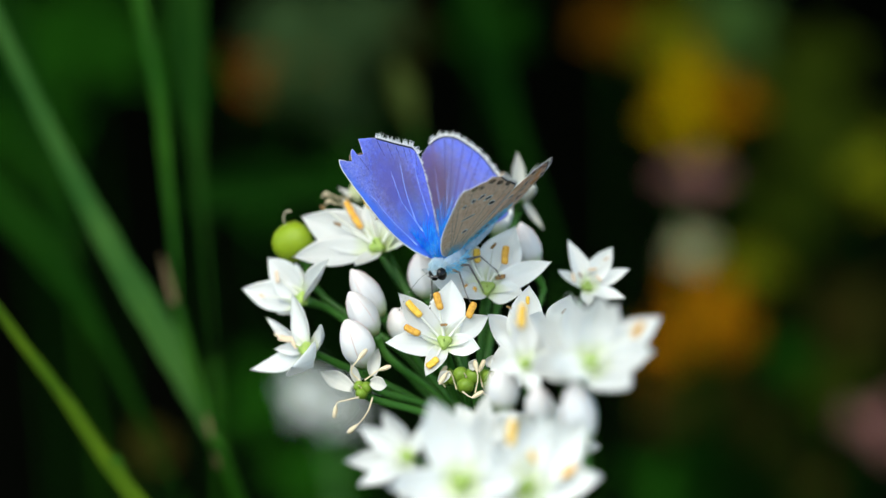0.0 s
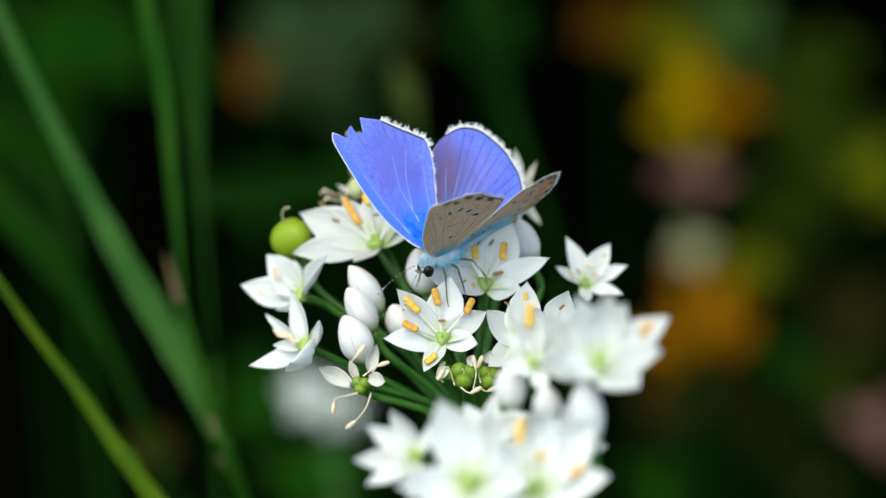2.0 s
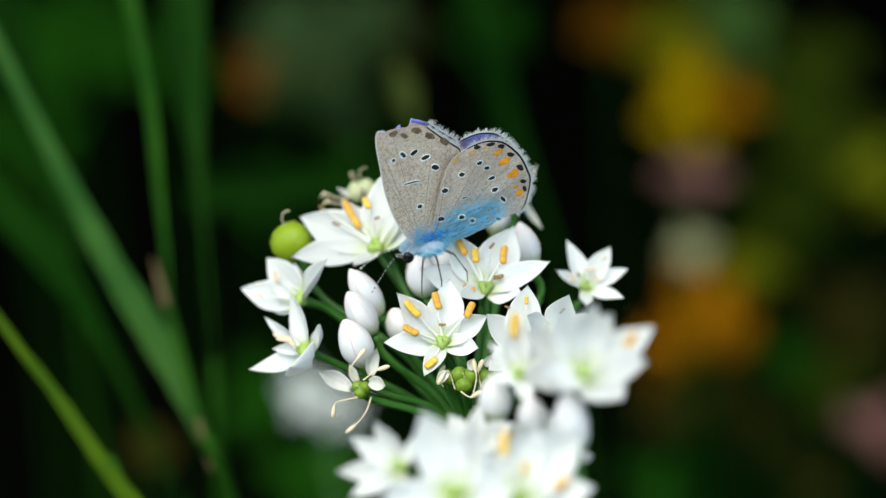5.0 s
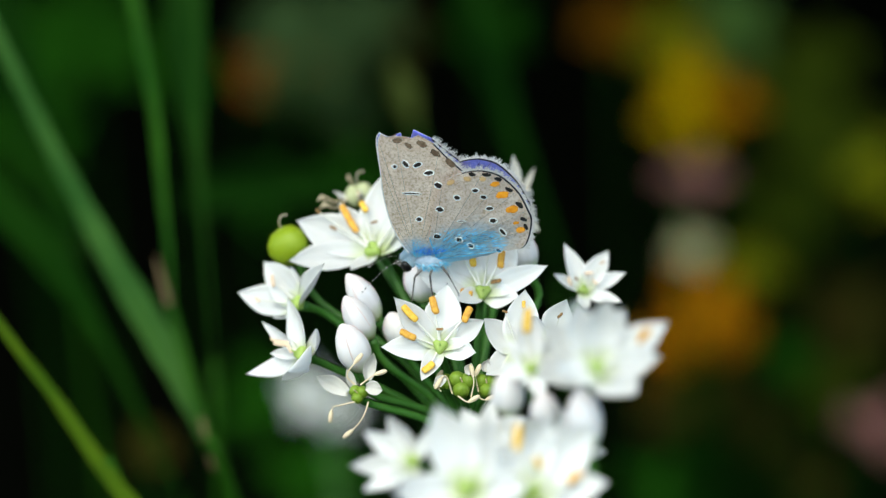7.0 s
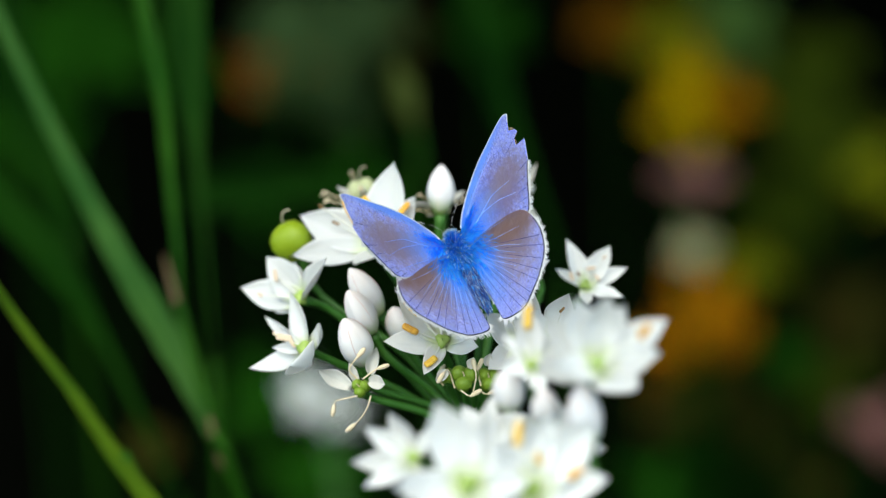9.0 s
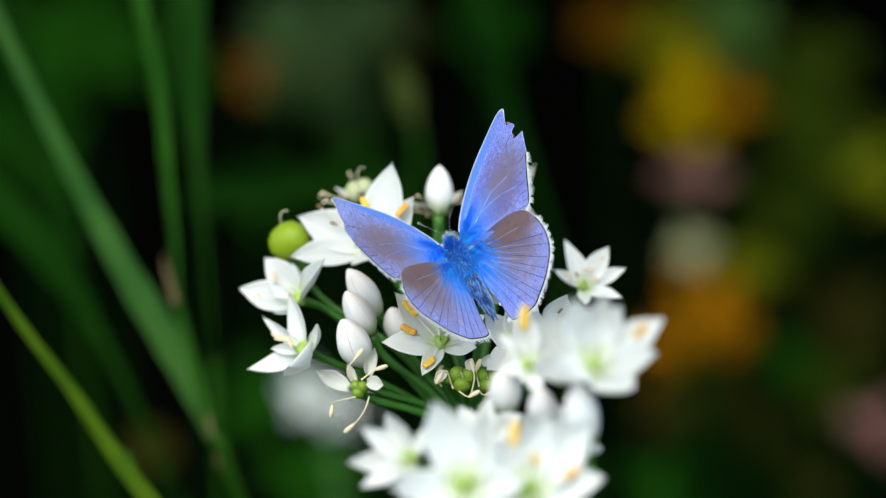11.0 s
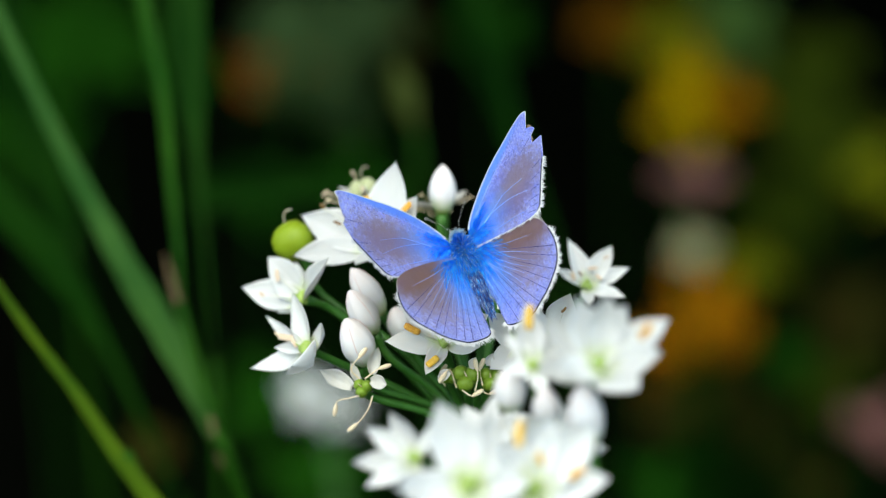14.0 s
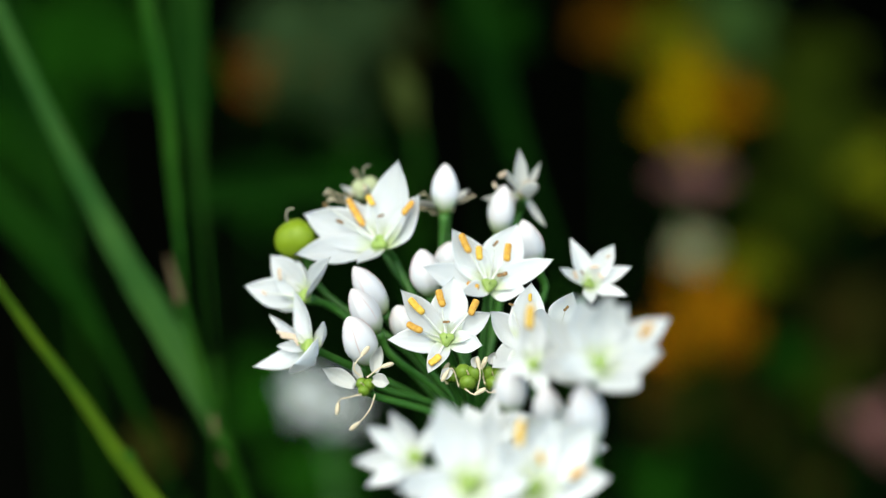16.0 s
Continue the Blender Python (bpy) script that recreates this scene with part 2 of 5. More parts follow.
M_FUR = mat("fur_blue", (0.0, 0.22, 0.95), (0.06, 0.50, 1.0), 2500, 0.7, 0, 0.3)
M_FUR_C = mat("fur_cyan", (0.08, 0.52, 0.84), (0.26, 0.72, 0.92), 2500, 0.7, 0, 0.2)
M_FUR_G = mat("fur_slate", (0.04, 0.08, 0.14), (0.10, 0.16, 0.24), 2500, 0.7)
M_FUR_P = mat("fur_pale", (0.62, 0.83, 0.96), (0.80, 0.91, 0.97), 2500, 0.8, 0, 0.45)
M_BODY = mat("body_dark", (0.012, 0.03, 0.14), (0.03, 0.08, 0.30), 2500, 0.6, 0.4)
M_BELLY = mat("belly_pale_blue", (0.30, 0.42, 0.55), (0.45, 0.55, 0.66), 2500, 0.8, 0.3)
M_EYE = mat("eye_black", (0.004, 0.004, 0.005), (0.01, 0.01, 0.01), 2500, 0.15)
M_LEG = mat("leg_grey", (0.06, 0.05, 0.05), (0.2, 0.19, 0.18), 2500, 0.6)


# ---- small helpers ----
def mesh_of(name, bm, mats, smooth=True):
    me = bpy.data.meshes.new(name)
    bm.normal_update()
    bm.to_mesh(me)
    bm.free()
    for m in mats if isinstance(mats, (list, tuple)) else [mats]:
        me.materials.append(m)
    if smooth:
        for p in me.polygons:
            p.use_smooth = True
    return me


def part(name, bm, mats, parent, label=""):
    data = bm if isinstance(bm, bpy.types.Mesh) else mesh_of(name, bm, mats)
    ob = new(name, data)
    ob.parent = parent
    if label:
        ob["label"] = label
    return ob


def tube(bm, pts, radii, sides=8, slot=0):
    """A round tube along points, closed at both ends."""
    pts = [Vector(p) for p in pts]
    rings = []
    side = Vector((0.31, 0.2, 0.93))
    for i, p in enumerate(pts):
        d = (pts[min(i + 1, len(pts) - 1)] - pts[max(i - 1, 0)]).normalized()
        u = d.cross(side).normalized()
        v = d.cross(u)
        r = radii[i] if isinstance(radii, (list, tuple)) else radii
        rings.append([bm.verts.new(p + (u * math.cos(k * math.tau / sides) + v * math.sin(k * math.tau / sides)) * r) for k in range(sides)])
    for a, b in zip(rings, rings[1:]):
        for k in range(sides):
            bm.faces.new((a[k], a[(k + 1) % sides], b[(k + 1) % sides], b[k])).material_index = slot
    for ring in (rings[0], rings[-1]):
        bm.faces.new(ring).material_index = slot
    return bm


def curve_points(points, steps):
    """A smooth line through points."""
    p = [Vector(q) for q in points]
    p = [p[0] * 2 - p[1]] + p + [p[-1] * 2 - p[-2]]
    line = []
    for i in range(1, len(p) - 2):
        for k in range(steps):
            t = k / steps
            line.append(0.5 * (2 * p[i] + (p[i + 1] - p[i - 1]) * t + (2 * p[i - 1] - 5 * p[i] + 4 * p[i + 1] - p[i + 2]) * t * t
                               + (3 * p[i] - p[i - 1] - 3 * p[i + 1] + p[i + 2]) * t ** 3))
    return line + [p[-2]]


def lathe(bm, profile, sides=16, lobes=0, depth=0.0, slot=0):
    """A body of revolution about z from (radius, height) pairs, with shallow lobes."""
    rings = []
    for r, z in profile:
        rings.append([bm.verts.new((r * (1 + depth * math.cos(lobes * k * math.tau / sides)) * math.cos(k * math.tau / sides),
                                    r * (1 + depth * math.cos(lobes * k * math.tau / sides)) * math.sin(k * math.tau / sides), z)) for k in range(sides)])
    for a, b in zip(rings, rings[1:]):
        for k in range(sides):
            bm.faces.new((a[k], a[(k + 1) % sides], b[(k + 1) % sides], b[k])).material_index = slot
    bm.faces.new(rings[0][::-1]).material_index = slot
    bm.faces.new(rings[-1]).material_index = slot
    return bm


def turned(at, forward, upward, size=1.0):
    """The pose of a part whose y runs forward and whose z leans to upward."""
    y = Vector(forward).normalized()
    z = Vector(upward) - Vector(upward).dot(y) * y
    z = z.normalized() if z.length > 1e-6 else y.orthogonal().normalized()
    x = y.cross(z)
    m = Matrix((x, y, z)).transposed().to_4x4()
    return Matrix.Translation(at) @ m @ Matrix.Diagonal((size, size, size, 1))


def sheet(bm, rows, cols, point, thick, slot=0):
    """A thin closed leaf of rows x cols faces; point(s, c) gives a place, c from -1 to 1."""
    top = [[bm.verts.new(point(i / rows, 2 * j / cols - 1)) for j in range(cols + 1)] for i in range(rows + 1)]
    low = [[bm.verts.new(v.co + Vector((0, 0, -thick))) for v in row] for row in top]
    for i in range(rows):
        for j in range(cols):
            bm.faces.new((top[i][j], top[i][j + 1], top[i + 1][j + 1], top[i + 1][j])).material_index = slot
            bm.faces.new((low[i][j], low[i + 1][j], low[i + 1][j + 1], low[i][j + 1])).material_index = slot
    for i in range(rows):
        for j in (0, cols):
            q = (top[i][j], top[i + 1][j], low[i + 1][j], low[i][j])
            bm.faces.new(q if j == 0 else q[::-1]).material_index = slot
    for j in range(cols):
        bm.faces.new((top[0][j + 1], top[0][j], low[0][j], low[0][j + 1])).material_index = slot
        bm.faces.new((top[rows][j], top[rows][j + 1], low[rows][j + 1], low[rows][j])).material_index = slot
    return bm


# ---- garlic chive flowers ----
rng = random.Random(7)


def petal_mesh(width, hollow, bend, seed):
    r = random.Random(seed)
    tilt, curl, twist, wave = r.uniform(-0.09, 0.09), r.uniform(-0.10, 0.10), r.uniform(-0.25, 0.25), r.uniform(0, 6)
    back = r.uniform(-0.06, 0.10)

    def point(s, c):
        w = width * (0.34 + 0.66 * math.sin(min(1, s / 0.46) * math.pi / 2)) if s < 0.46 else width * max(0.004, math.cos((s - 0.46) / 0.54 * math.pi / 2) ** 0.95)
        w *= 1 + 0.05 * math.sin(9 * s + wave) * math.sin(math.pi * s)
        groove = -0.022 * math.exp(-(c / 0.10) ** 2) - 0.008 * math.cos(c * 14)
        z = -bend * math.sin(math.pi * s) + hollow * (c * c) * w + groove * math.sin(math.pi * s) + back * s ** 3 + 0.012 * math.sin(7 * s + wave) * abs(c)
        return (c * w + tilt * s * s, s - 0.02 * c * c, z + (curl * s + twist * s * s) * c * w)

    return mesh_of("petal", sheet(bmesh.new(), 14, 10, point, 0.010), M_PETAL)


PETALS = [petal_mesh(0.195 + 0.014 * (i % 4), 0.35 + 0.13 * (i % 3), 0.03 + 0.035 * (i % 4), i) for i in range(12)]
PETALS_DRY = []
for me in PETALS[:4]:
    PETALS_DRY.append(me.copy())
    PETALS_DRY[-1].materials[0] = M_DRY_W


def anther_mesh(m):
    """Two long pollen sacs side by side with a groove between them."""
    bm = lathe(bmesh.new(), [(0.03, -0.5), (0.10, -0.475), (0.135, -0.4), (0.145, -0.2), (0.14, 0.0), (0.145, 0.2), (0.135, 0.38), (0.10, 0.465), (0.03, 0.5)], 20, 2, 0.28)
    bmesh.ops.transform(bm, matrix=pose(0, 0, 0, -90, 0, 0), verts=bm.verts)
    for v in bm.verts:
        v.co.z = v.co.z * 0.8 + 0.03 * math.sin(v.co.y * 4)
        v.co.x += 0.012 * math.sin(v.co.y * 7 + 1)
    return mesh_of("anther", bm, m)


ANTHERS = {"O": anther_mesh(M_ANTHER), "o": anther_mesh(M_ANTHER_Y), "b": anther_mesh(M_ANTHER_B), "c": anther_mesh(M_ANTHER_C)}
FILAMENT = mesh_of("filament", tube(bmesh.new(), [(0, 0, 0), (0, 0.3, 0.03), (0, 0.7, 0.05), (0, 1, 0.04)], [0.05, 0.032, 0.018, 0.011], 6), M_FILAMENT)


def ovary_mesh():
    bm = bmesh.new()
    lathe(bm, [(0.03, -0.1), (0.11, -0.04), (0.155, 0.06), (0.165, 0.14), (0.14, 0.215), (0.09, 0.25), (0.03, 0.235), (0.014, 0.25), (0.012, 0.38), (0.018, 0.4)], 24, 3, 0.22)
    return mesh_of("flower", bm, M_OVARY)


OVARY = ovary_mesh()


def chive_plant(base, hub, label):
    plant = tagged(new("garlic_chive"), label, "flower", "garlic chives")
    plant.matrix_basis = Matrix.Translation(base)
    plant["hub"] = hub
    h = Vector(hub)
    pts = curve_points([(0, 0, 0), (h.x * 0.1, h.y * 0.1, h.z * 0.4), (h.x * 0.5, h.y * 0.5, h.z * 0.8), h], 6)
    part("stalk", tube(bmesh.new(), pts, [0.0022 - 0.0008 * i / len(pts) for i in range(len(pts))], 10), M_STALK, plant, "smooth green flower stalk")
    return plant


def pedicel(plant, to, way, name="pedicel"):
    h, to, way = Vector(plant["hub"]), Vector(to), Vector(way).normalized()
    reach = (to - h).length
    mid = h + Vector((0, 0, 1)) * reach * 0.10 + (to - h) * 0.35
    pts = curve_points([h, mid, to - way * reach * 0.18, to], 5)
    n = len(pts)
    part(name, tube(bmesh.new(), pts, [0.00039 + 0.0003 * max(0, i / n - 0.8) * 5 for i in range(n)], 8), M_STALK, plant)


def flower(plant, at, axis, tips, anthers="......", broad=1.0, stamens=(), dry=False):
    """An open star of petals at a place of the plant; tips: the way of each petal in millimetres, or that and its breadth;
    stamens: the kind of each anther, its place and its length in millimetres from the flower's middle."""
    at, axis = Vector(at), Vector(axis).normalized()
    tips = [(Vector(t[0]), t[1]) if len(t) == 2 else (Vector(t), broad) for t in tips]
    size = sum(t.length for t, _ in tips) / len(tips) / 1000
    head = part("flower", OVARY, None, plant)
    head.matrix_basis = turned(at, axis.orthogonal(), axis, min(size, 0.0064) * 0.74)
    inv = head.matrix_basis.inverted()
    pedicel(plant, at, axis)
    for i, (t, wide) in enumerate(tips):
        t = t / 1000
        p = part("petal", PETALS_DRY[i % 4] if dry or broad <= 0.8 else PETALS[rng.randrange(12)], None, head)
        lift = axis * (0.0002 if i % 2 else 0)
        p.matrix_basis = inv @ turned(at + lift, t, axis, t.length) @ Matrix.Diagonal((wide * rng.uniform(0.95, 1.05), 1, 1, 1))
        if stamens:
            continue
        along = (t.normalized() * 0.92 + axis * 0.3).normalized()
        reach = t.length * rng.uniform(0.55, 0.72)
        stamen(head, inv, at + axis * size * 0.03, along, reach, axis, anthers[i], size * (rng.uniform(0.24, 0.30) if anthers[i] in "Oo" else 0.13))
    for kind, place, long in stamens:
        root, place, long = at + axis * size * 0.03, Vector(place) / 1000, Vector(long) / 1000
        way = place - axis * 0.0003
        stamen(head, inv, root, way.normalized(), way.length, axis, kind, long.length, long)
    return head


def stamen(head, inv, root, along, reach, axis, kind, size, lie=None):
    """A tapering white filament with its anther."""
    f = part("filament", FILAMENT, None, head)
    f.matrix_basis = inv @ turned(root, along, axis, reach)
    if kind == ".":
        return
    d = lie or along + Vector((rng.uniform(-0.5, 0.5), rng.uniform(-0.5, 0.5), rng.uniform(-0.5, 0.5)))
    a = part("anther", ANTHERS[kind], None, head, {"O": "ripe orange anther", "o": "golden anther", "b": "shrivelled brown anther", "c": "faded cream anther"}[kind])
    slim = min(1.3, 0.0019 / size) if kind in "Oo" else 1.0
    a.matrix_basis = inv @ turned(root + along * reach + axis * 0.0003, d, axis, size) @ Matrix.Diagonal((slim, 1, slim, 1))


def bud_mesh(seed):
    """Three tepals wrapped over one another, coming to a blunt point."""
    r = random.Random(seed)
    bm = bmesh.new()
    prof = [(0.05, 0.0), (0.22, 0.05), (0.38, 0.17), (0.48, 0.34), (0.5, 0.47), (0.46, 0.62), (0.36, 0.77), (0.23, 0.89), (0.11, 0.965), (0.02, 1.0)]
    step, spin, lean = 0.10 + 0.03 * r.random(), r.uniform(0.15, 0.4), r.uniform(-0.06, 0.06)
    rings = []
    for a, z in prof:
        ring = []
        for k in range(36):
            t = (k % 12) / 12
            f = 1 + step * (0.5 - t) * min(1, 2.5 * z) + 0.03 * math.sin(t * math.pi)
            b = k * math.tau / 36 + spin * z * (0.02 if t == 0 else 0)
            ring.append(bm.verts.new((a * f * math.cos(b) + lean * z * z, a * f * math.sin(b), z)))
        rings.append(ring)
    for lo, hi in zip(rings, rings[1:]):
        for k in range(36):
            bm.faces.new((lo[k], lo[(k + 1) % 36], hi[(k + 1) % 36], hi[k]))
    bm.faces.new(rings[0][::-1])
    bm.faces.new(rings[-1])
    return mesh_of("bud", bm, M_BUD)


BUDS = [bud_mesh(i) for i in range(3)]
BUD_RIB = mesh_of("rib", tube(bmesh.new(), [(a * 1.03 * math.cos(1.05), a * 1.03 * math.sin(1.05), z) for a, z in ((0.22, 0.05), (0.38, 0.18), (0.48, 0.36), (0.5, 0.5), (0.44, 0.66), (0.31, 0.83), (0.17, 0.94))],
                              [0.004, 0.009, 0.012, 0.013, 0.012, 0.010, 0.004], 6), M_PINK)


def bud(plant, at, way, width):
    """A closed bud from its base along way; way and width in millimetres."""
    at, way = Vector(at), Vector(way) / 1000
    b = part("bud", BUDS[rng.randrange(3)], None, plant)
    wide = width / 1000
    m = way.to_track_quat("Z", "Y").to_matrix().to_4x4() @ pose(0, 0, 0, 0, 0, rng.uniform(0, 120))
    b.matrix_basis = Matrix.Translation(at) @ m @ Matrix.Diagonal((wide, wide, way.length, 1))
    for k in range(3):
        rib = part("rib", BUD_RIB, None, b, "faint pink midrib")
        rib.matrix_basis = pose(0, 0, 0, 0, 0, 120 * k)
    pedicel(plant, at, way)


POD = mesh_of("seed_pod", lathe(bmesh.new(), [(0.1, -1.0), (0.5, -0.86), (0.85, -0.5), (1.0, 0.0), (0.9, 0.45), (0.6, 0.8), (0.2, 0.93), (0.05, 0.9)], 24, 3, 0.09), M_POD)


def lobed_pod():
    """Three plump lobes round a dimple."""
    bm = bmesh.new()
    for k in range(3):
        a = k * math.tau / 3
        m = Matrix.Translation((0.46 * math.cos(a), 0.46 * math.sin(a), 0)) @ Matrix.Rotation(a, 4, "Z") @ Matrix.Diagonal((0.56, 0.60, 0.74, 1))
        bmesh.ops.create_uvsphere(bm, u_segments=18, v_segments=12, radius=1, matrix=m)
    return mesh_of("seed_pod", bm, M_POD_S)


POD_LOBED = lobed_pod()
POD_PALE = POD_LOBED.copy()
POD_PALE.materials[0] = M_POD_P


def seed_pod(plant, at, radius, kind):
    """A swelling green pod with the dried rest of its flower."""
    at, rad = Vector(at), radius / 1000
    out = (at - Vector(plant["hub"])).normalized()
    axis = (out + Vector((0, 0, 0.5))).normalized()
    p = part("seed_pod", {"round": POD, "withered": POD_PALE}.get(kind, POD_LOBED), None, plant, {"round": "round green seed pod", "withered": "pale cream-green pod"}.get(kind, "ripening three-lobed green pod"))
    p.matrix_basis = turned(at, axis.orthogonal(), axis, rad * (1 if kind == "round" else 0.8))
    pedicel(plant, at - axis * rad * 0.8, axis)
    inv = p.matrix_basis.inverted()
    bm = tube(bmesh.new(), curve_points([(0, 0, 0.8), (0.1, 0, 1.2), (0.4, 0.1, 1.45), (0.7, 0.2, 1.4)], 4), 0.05, 6)
    part("style", bm, M_DRY, p)
    if kind == "round":
        return
    base = at - axis * rad * 0.5
    for k in range(6):
        side = (Matrix.Rotation(k * math.tau / 6 + rng.uniform(-0.3, 0.3), 3, axis) @ axis.orthogonal()).normalized()
        long = rad * rng.uniform(1.5, 2.3)
        lean = rng.uniform(-0.5, 0.5) if kind == "spent" else rng.uniform(0.1, 0.9)
        d = (side + axis * lean).normalized()
        tip = base + d * long
        pts = curve_points([base, base + d * long * 0.4 + axis * rad * 0.3, base + d * long * 0.75 - axis * rad * 0.1, tip], 4)
        bm = tube(bmesh.new(), [inv @ q for q in pts], [0.07 - 0.03 * i / len(pts) for i in range(len(pts))], 6)
        tube(bm, [inv @ tip, inv @ (tip + side * rad * 0.25 + axis * rad * 0.2), inv @ (tip + side * rad * 0.55)], [0.05, 0.13, 0.03], 6)
        part("dried_stamen", bm, M_STAMEN, p, "curled straw-coloured stamen")
        if k % 2 == 0:
            q = part("withered_petal", PETALS_DRY[rng.randrange(4)], None, p, "shrivelled translucent petal")
            d2 = (side + axis * (lean + 0.1) + Vector((0, 0, 0.2))).normalized()
            s = rad * (2.8 if kind == "spent" else 1.7)
            q.matrix_basis = inv @ turned(base, d2, side.cross(d2) + axis * 0.5, s) @ Matrix.Diagonal((0.55, 1, 1, 1))


def spent_flower(plant, at, radius, rest):
    """A swelling three-lobed pod with the rest of its flower: lines of withered petals and stamens in millimetres from its middle."""
    at, rad = Vector(at), radius / 1000
    out = (at - Vector(plant["hub"])).normalized()
    axis = (out * 0.5 + Vector((0, -0.75, 0.55))).normalized()
    p = part("seed_pod", POD_LOBED, None, plant, "ripening three-lobed green pod")
    p.matrix_basis = turned(at, axis.orthogonal(), axis, rad)
    inv = p.matrix_basis.inverted()
    pedicel(plant, at - axis * rad * 0.8, axis)
    part("style", tube(bmesh.new(), [(0, 0, 0.5), (0.05, 0, 0.9), (0.12, 0.02, 1.25)], [0.07, 0.05, 0.04], 6), M_STAMEN, p)
    for kind, line in rest:
        pts = [at + Vector(q) / 1000 for q in line]
        if kind == "stamen":
            soft = [inv @ q for q in curve_points(pts, 5)]
            unit = 0.00008 / rad
            bm = tube(bmesh.new(), soft, [unit * (1.1 - 0.5 * i / len(soft)) for i in range(len(soft))], 6)
            end, way = soft[-1], (soft[-1] - soft[-4]).normalized() * 0.0005 / rad
            tube(bm, [end - way * 1.6, end - way, end, end + way * 0.8, end + way], [unit, unit * 2.6, unit * 3.2, unit * 2.2, unit * 0.5], 7)
            part("dried_stamen", bm, M_STAMEN, p, "curled straw-coloured stamen")
        else:
            q = part("withered_petal", PETALS_DRY[rng.randrange(4)], None, p, "shrivelled translucent petal")
            t = pts[1] - pts[0]
            q.matrix_basis = inv @ turned(pts[0], t, (0.3, -0.8, 0.5), t.length) @ Matrix.Diagonal((1.1 if kind == "petal" else 1.7, 1, 1.6, 1))


# ---- grass ----
def grass_plant(base, line, label):
    """A grass stem from the ground along a line."""
    b = tagged(new("grass"), label, "grass", "grass")
    b.matrix_basis = Matrix.Translation(base)
    pts = curve_points(line, 5)
    part("stem", tube(bmesh.new(), pts, [0.0011 - 0.0005 * i / len(pts) for i in range(len(pts))], 8), M_BLADE_G, b)
    return b


def leaf_blade(plant, points, widths, m, label):
    """A leaf folded along its midrib; widths in millimetres at the points."""
    steps = 9
    pts = curve_points(points, steps)
    wide = [v.x for v in curve_points([(w, 0, 0) for w in widths], steps)]
    bm = bmesh.new()
    rows = []
    n = len(pts) - 1
    for i, p in enumerate(pts):
        d = (pts[min(i + 1, n)] - pts[max(i - 1, 0)]).normalized()
        u = d.cross(Vector((0.25, -0.88, 0.42))).normalized()
        v = u.cross(d)
        w = wide[i] / 2000 * (1 + 0.04 * math.sin(i * 0.9))
        top = [bm.verts.new(p + u * w * c + v * abs(c) * w * 0.55) for c in (-1, -0.66, -0.33, 0, 0.33, 0.66, 1)]
        low = [bm.verts.new(q.co - v * 0.00012) for q in top]
        rows.append(top + low[::-1])
    k2 = len(rows[0])
    for a, c in zip(rows, rows[1:]):
        for k in range(k2):
            bm.faces.new((a[k], a[(k + 1) % k2], c[(k + 1) % k2], c[k]))
    bm.faces.new(rows[0])
    bm.faces.new(rows[-1][::-1])
    leaf = part("leaf", bm, m, plant, label)
    part("midrib", tube(bmesh.new(), [p + Vector((0, 0.0002, 0)) for p in pts], [max(0.00008, w / 16000) for w in wide], 6), m, leaf)


def sheath(plant, at, way, radius):
    """A dry papery sheath round a joint of the stem; way and radius in millimetres."""
    way = Vector(way) / 1000
    bm = lathe(bmesh.new(), [(radius * 0.5, 0), (radius * 0.9, 0.1), (radius, 0.35), (radius * 0.85, 0.6), (radius * 0.5, 0.85), (radius * 0.12, 1)], 10, 2, 0.15)
    for v in bm.verts:
        v.co = Vector((v.co.x / 1000, v.co.y / 1000, (v.co.z - 0.4) * way.length))
    s = part("sheath", bm, M_SHEATH, plant, "dry straw-brown leaf sheath")
    s.matrix_basis = Matrix.Translation(at) @ way.to_track_quat("Z", "Y").to_matrix().to_4x4()


# ---- ground ----
def ground_sheet():
    bm = bmesh.new()
    bmesh.ops.create_grid(bm, x_segments=60, y_segments=60, size=3)
    for v in bm.verts:
        v.co.z = 0.012 * noise.noise(v.co * 9) - 0.006
    # the bed is part of one wide sheet of ground
    edge = [-60, -20, -8, -3, 3, 8, 20, 60]
    far = {}
    for i, x in enumerate(edge):
        for j, y in enumerate(edge):
            far[i, j] = bm.verts.new((x, y, -0.02))
    for i in range(7):
        for j in range(7):
            if (i, j) != (3, 3):
                bm.faces.new((far[i, j], far[i + 1, j], far[i + 1, j + 1], far[i, j + 1])).material_index = 1
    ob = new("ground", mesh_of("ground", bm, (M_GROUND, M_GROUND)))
    return tagged(ob, "garden soil under the plants, shade painted into its colour", "soil", "", "structure")


ground_sheet()

grass_plant_a = grass_plant((0.075, 0.1, 0), ((0, 0, 0), (-0.0322, -0.0184, 0.092), (-0.0561, -0.0321, 0.184), (-0.0776, -0.0444, 0.276), (-0.0977, -0.0558, 0.368), (-0.1003, -0.0533, 0.3734), (-0.103, -0.0477, 0.3807), (-0.1051, -0.0428, 0.3866)), 'tall green grass plant with long arching leaves')
leaf_blade(grass_plant_a, ((-0.1008, -0.0463, 0.3696), (-0.1037, -0.0435, 0.3756), (-0.1071, -0.0407, 0.3815), (-0.1122, -0.0371, 0.3893), (-0.1174, -0.0329, 0.3982), (-0.1214, -0.0296, 0.4054), (-0.125, -0.0264, 0.4122), (-0.1289, -0.0229, 0.4197)), (1.2, 2.7, 3.5, 3.0, 2.2, 1.8, 1.6, 1.4), M_BLADE, 'long dull green leaf folded along its rib')
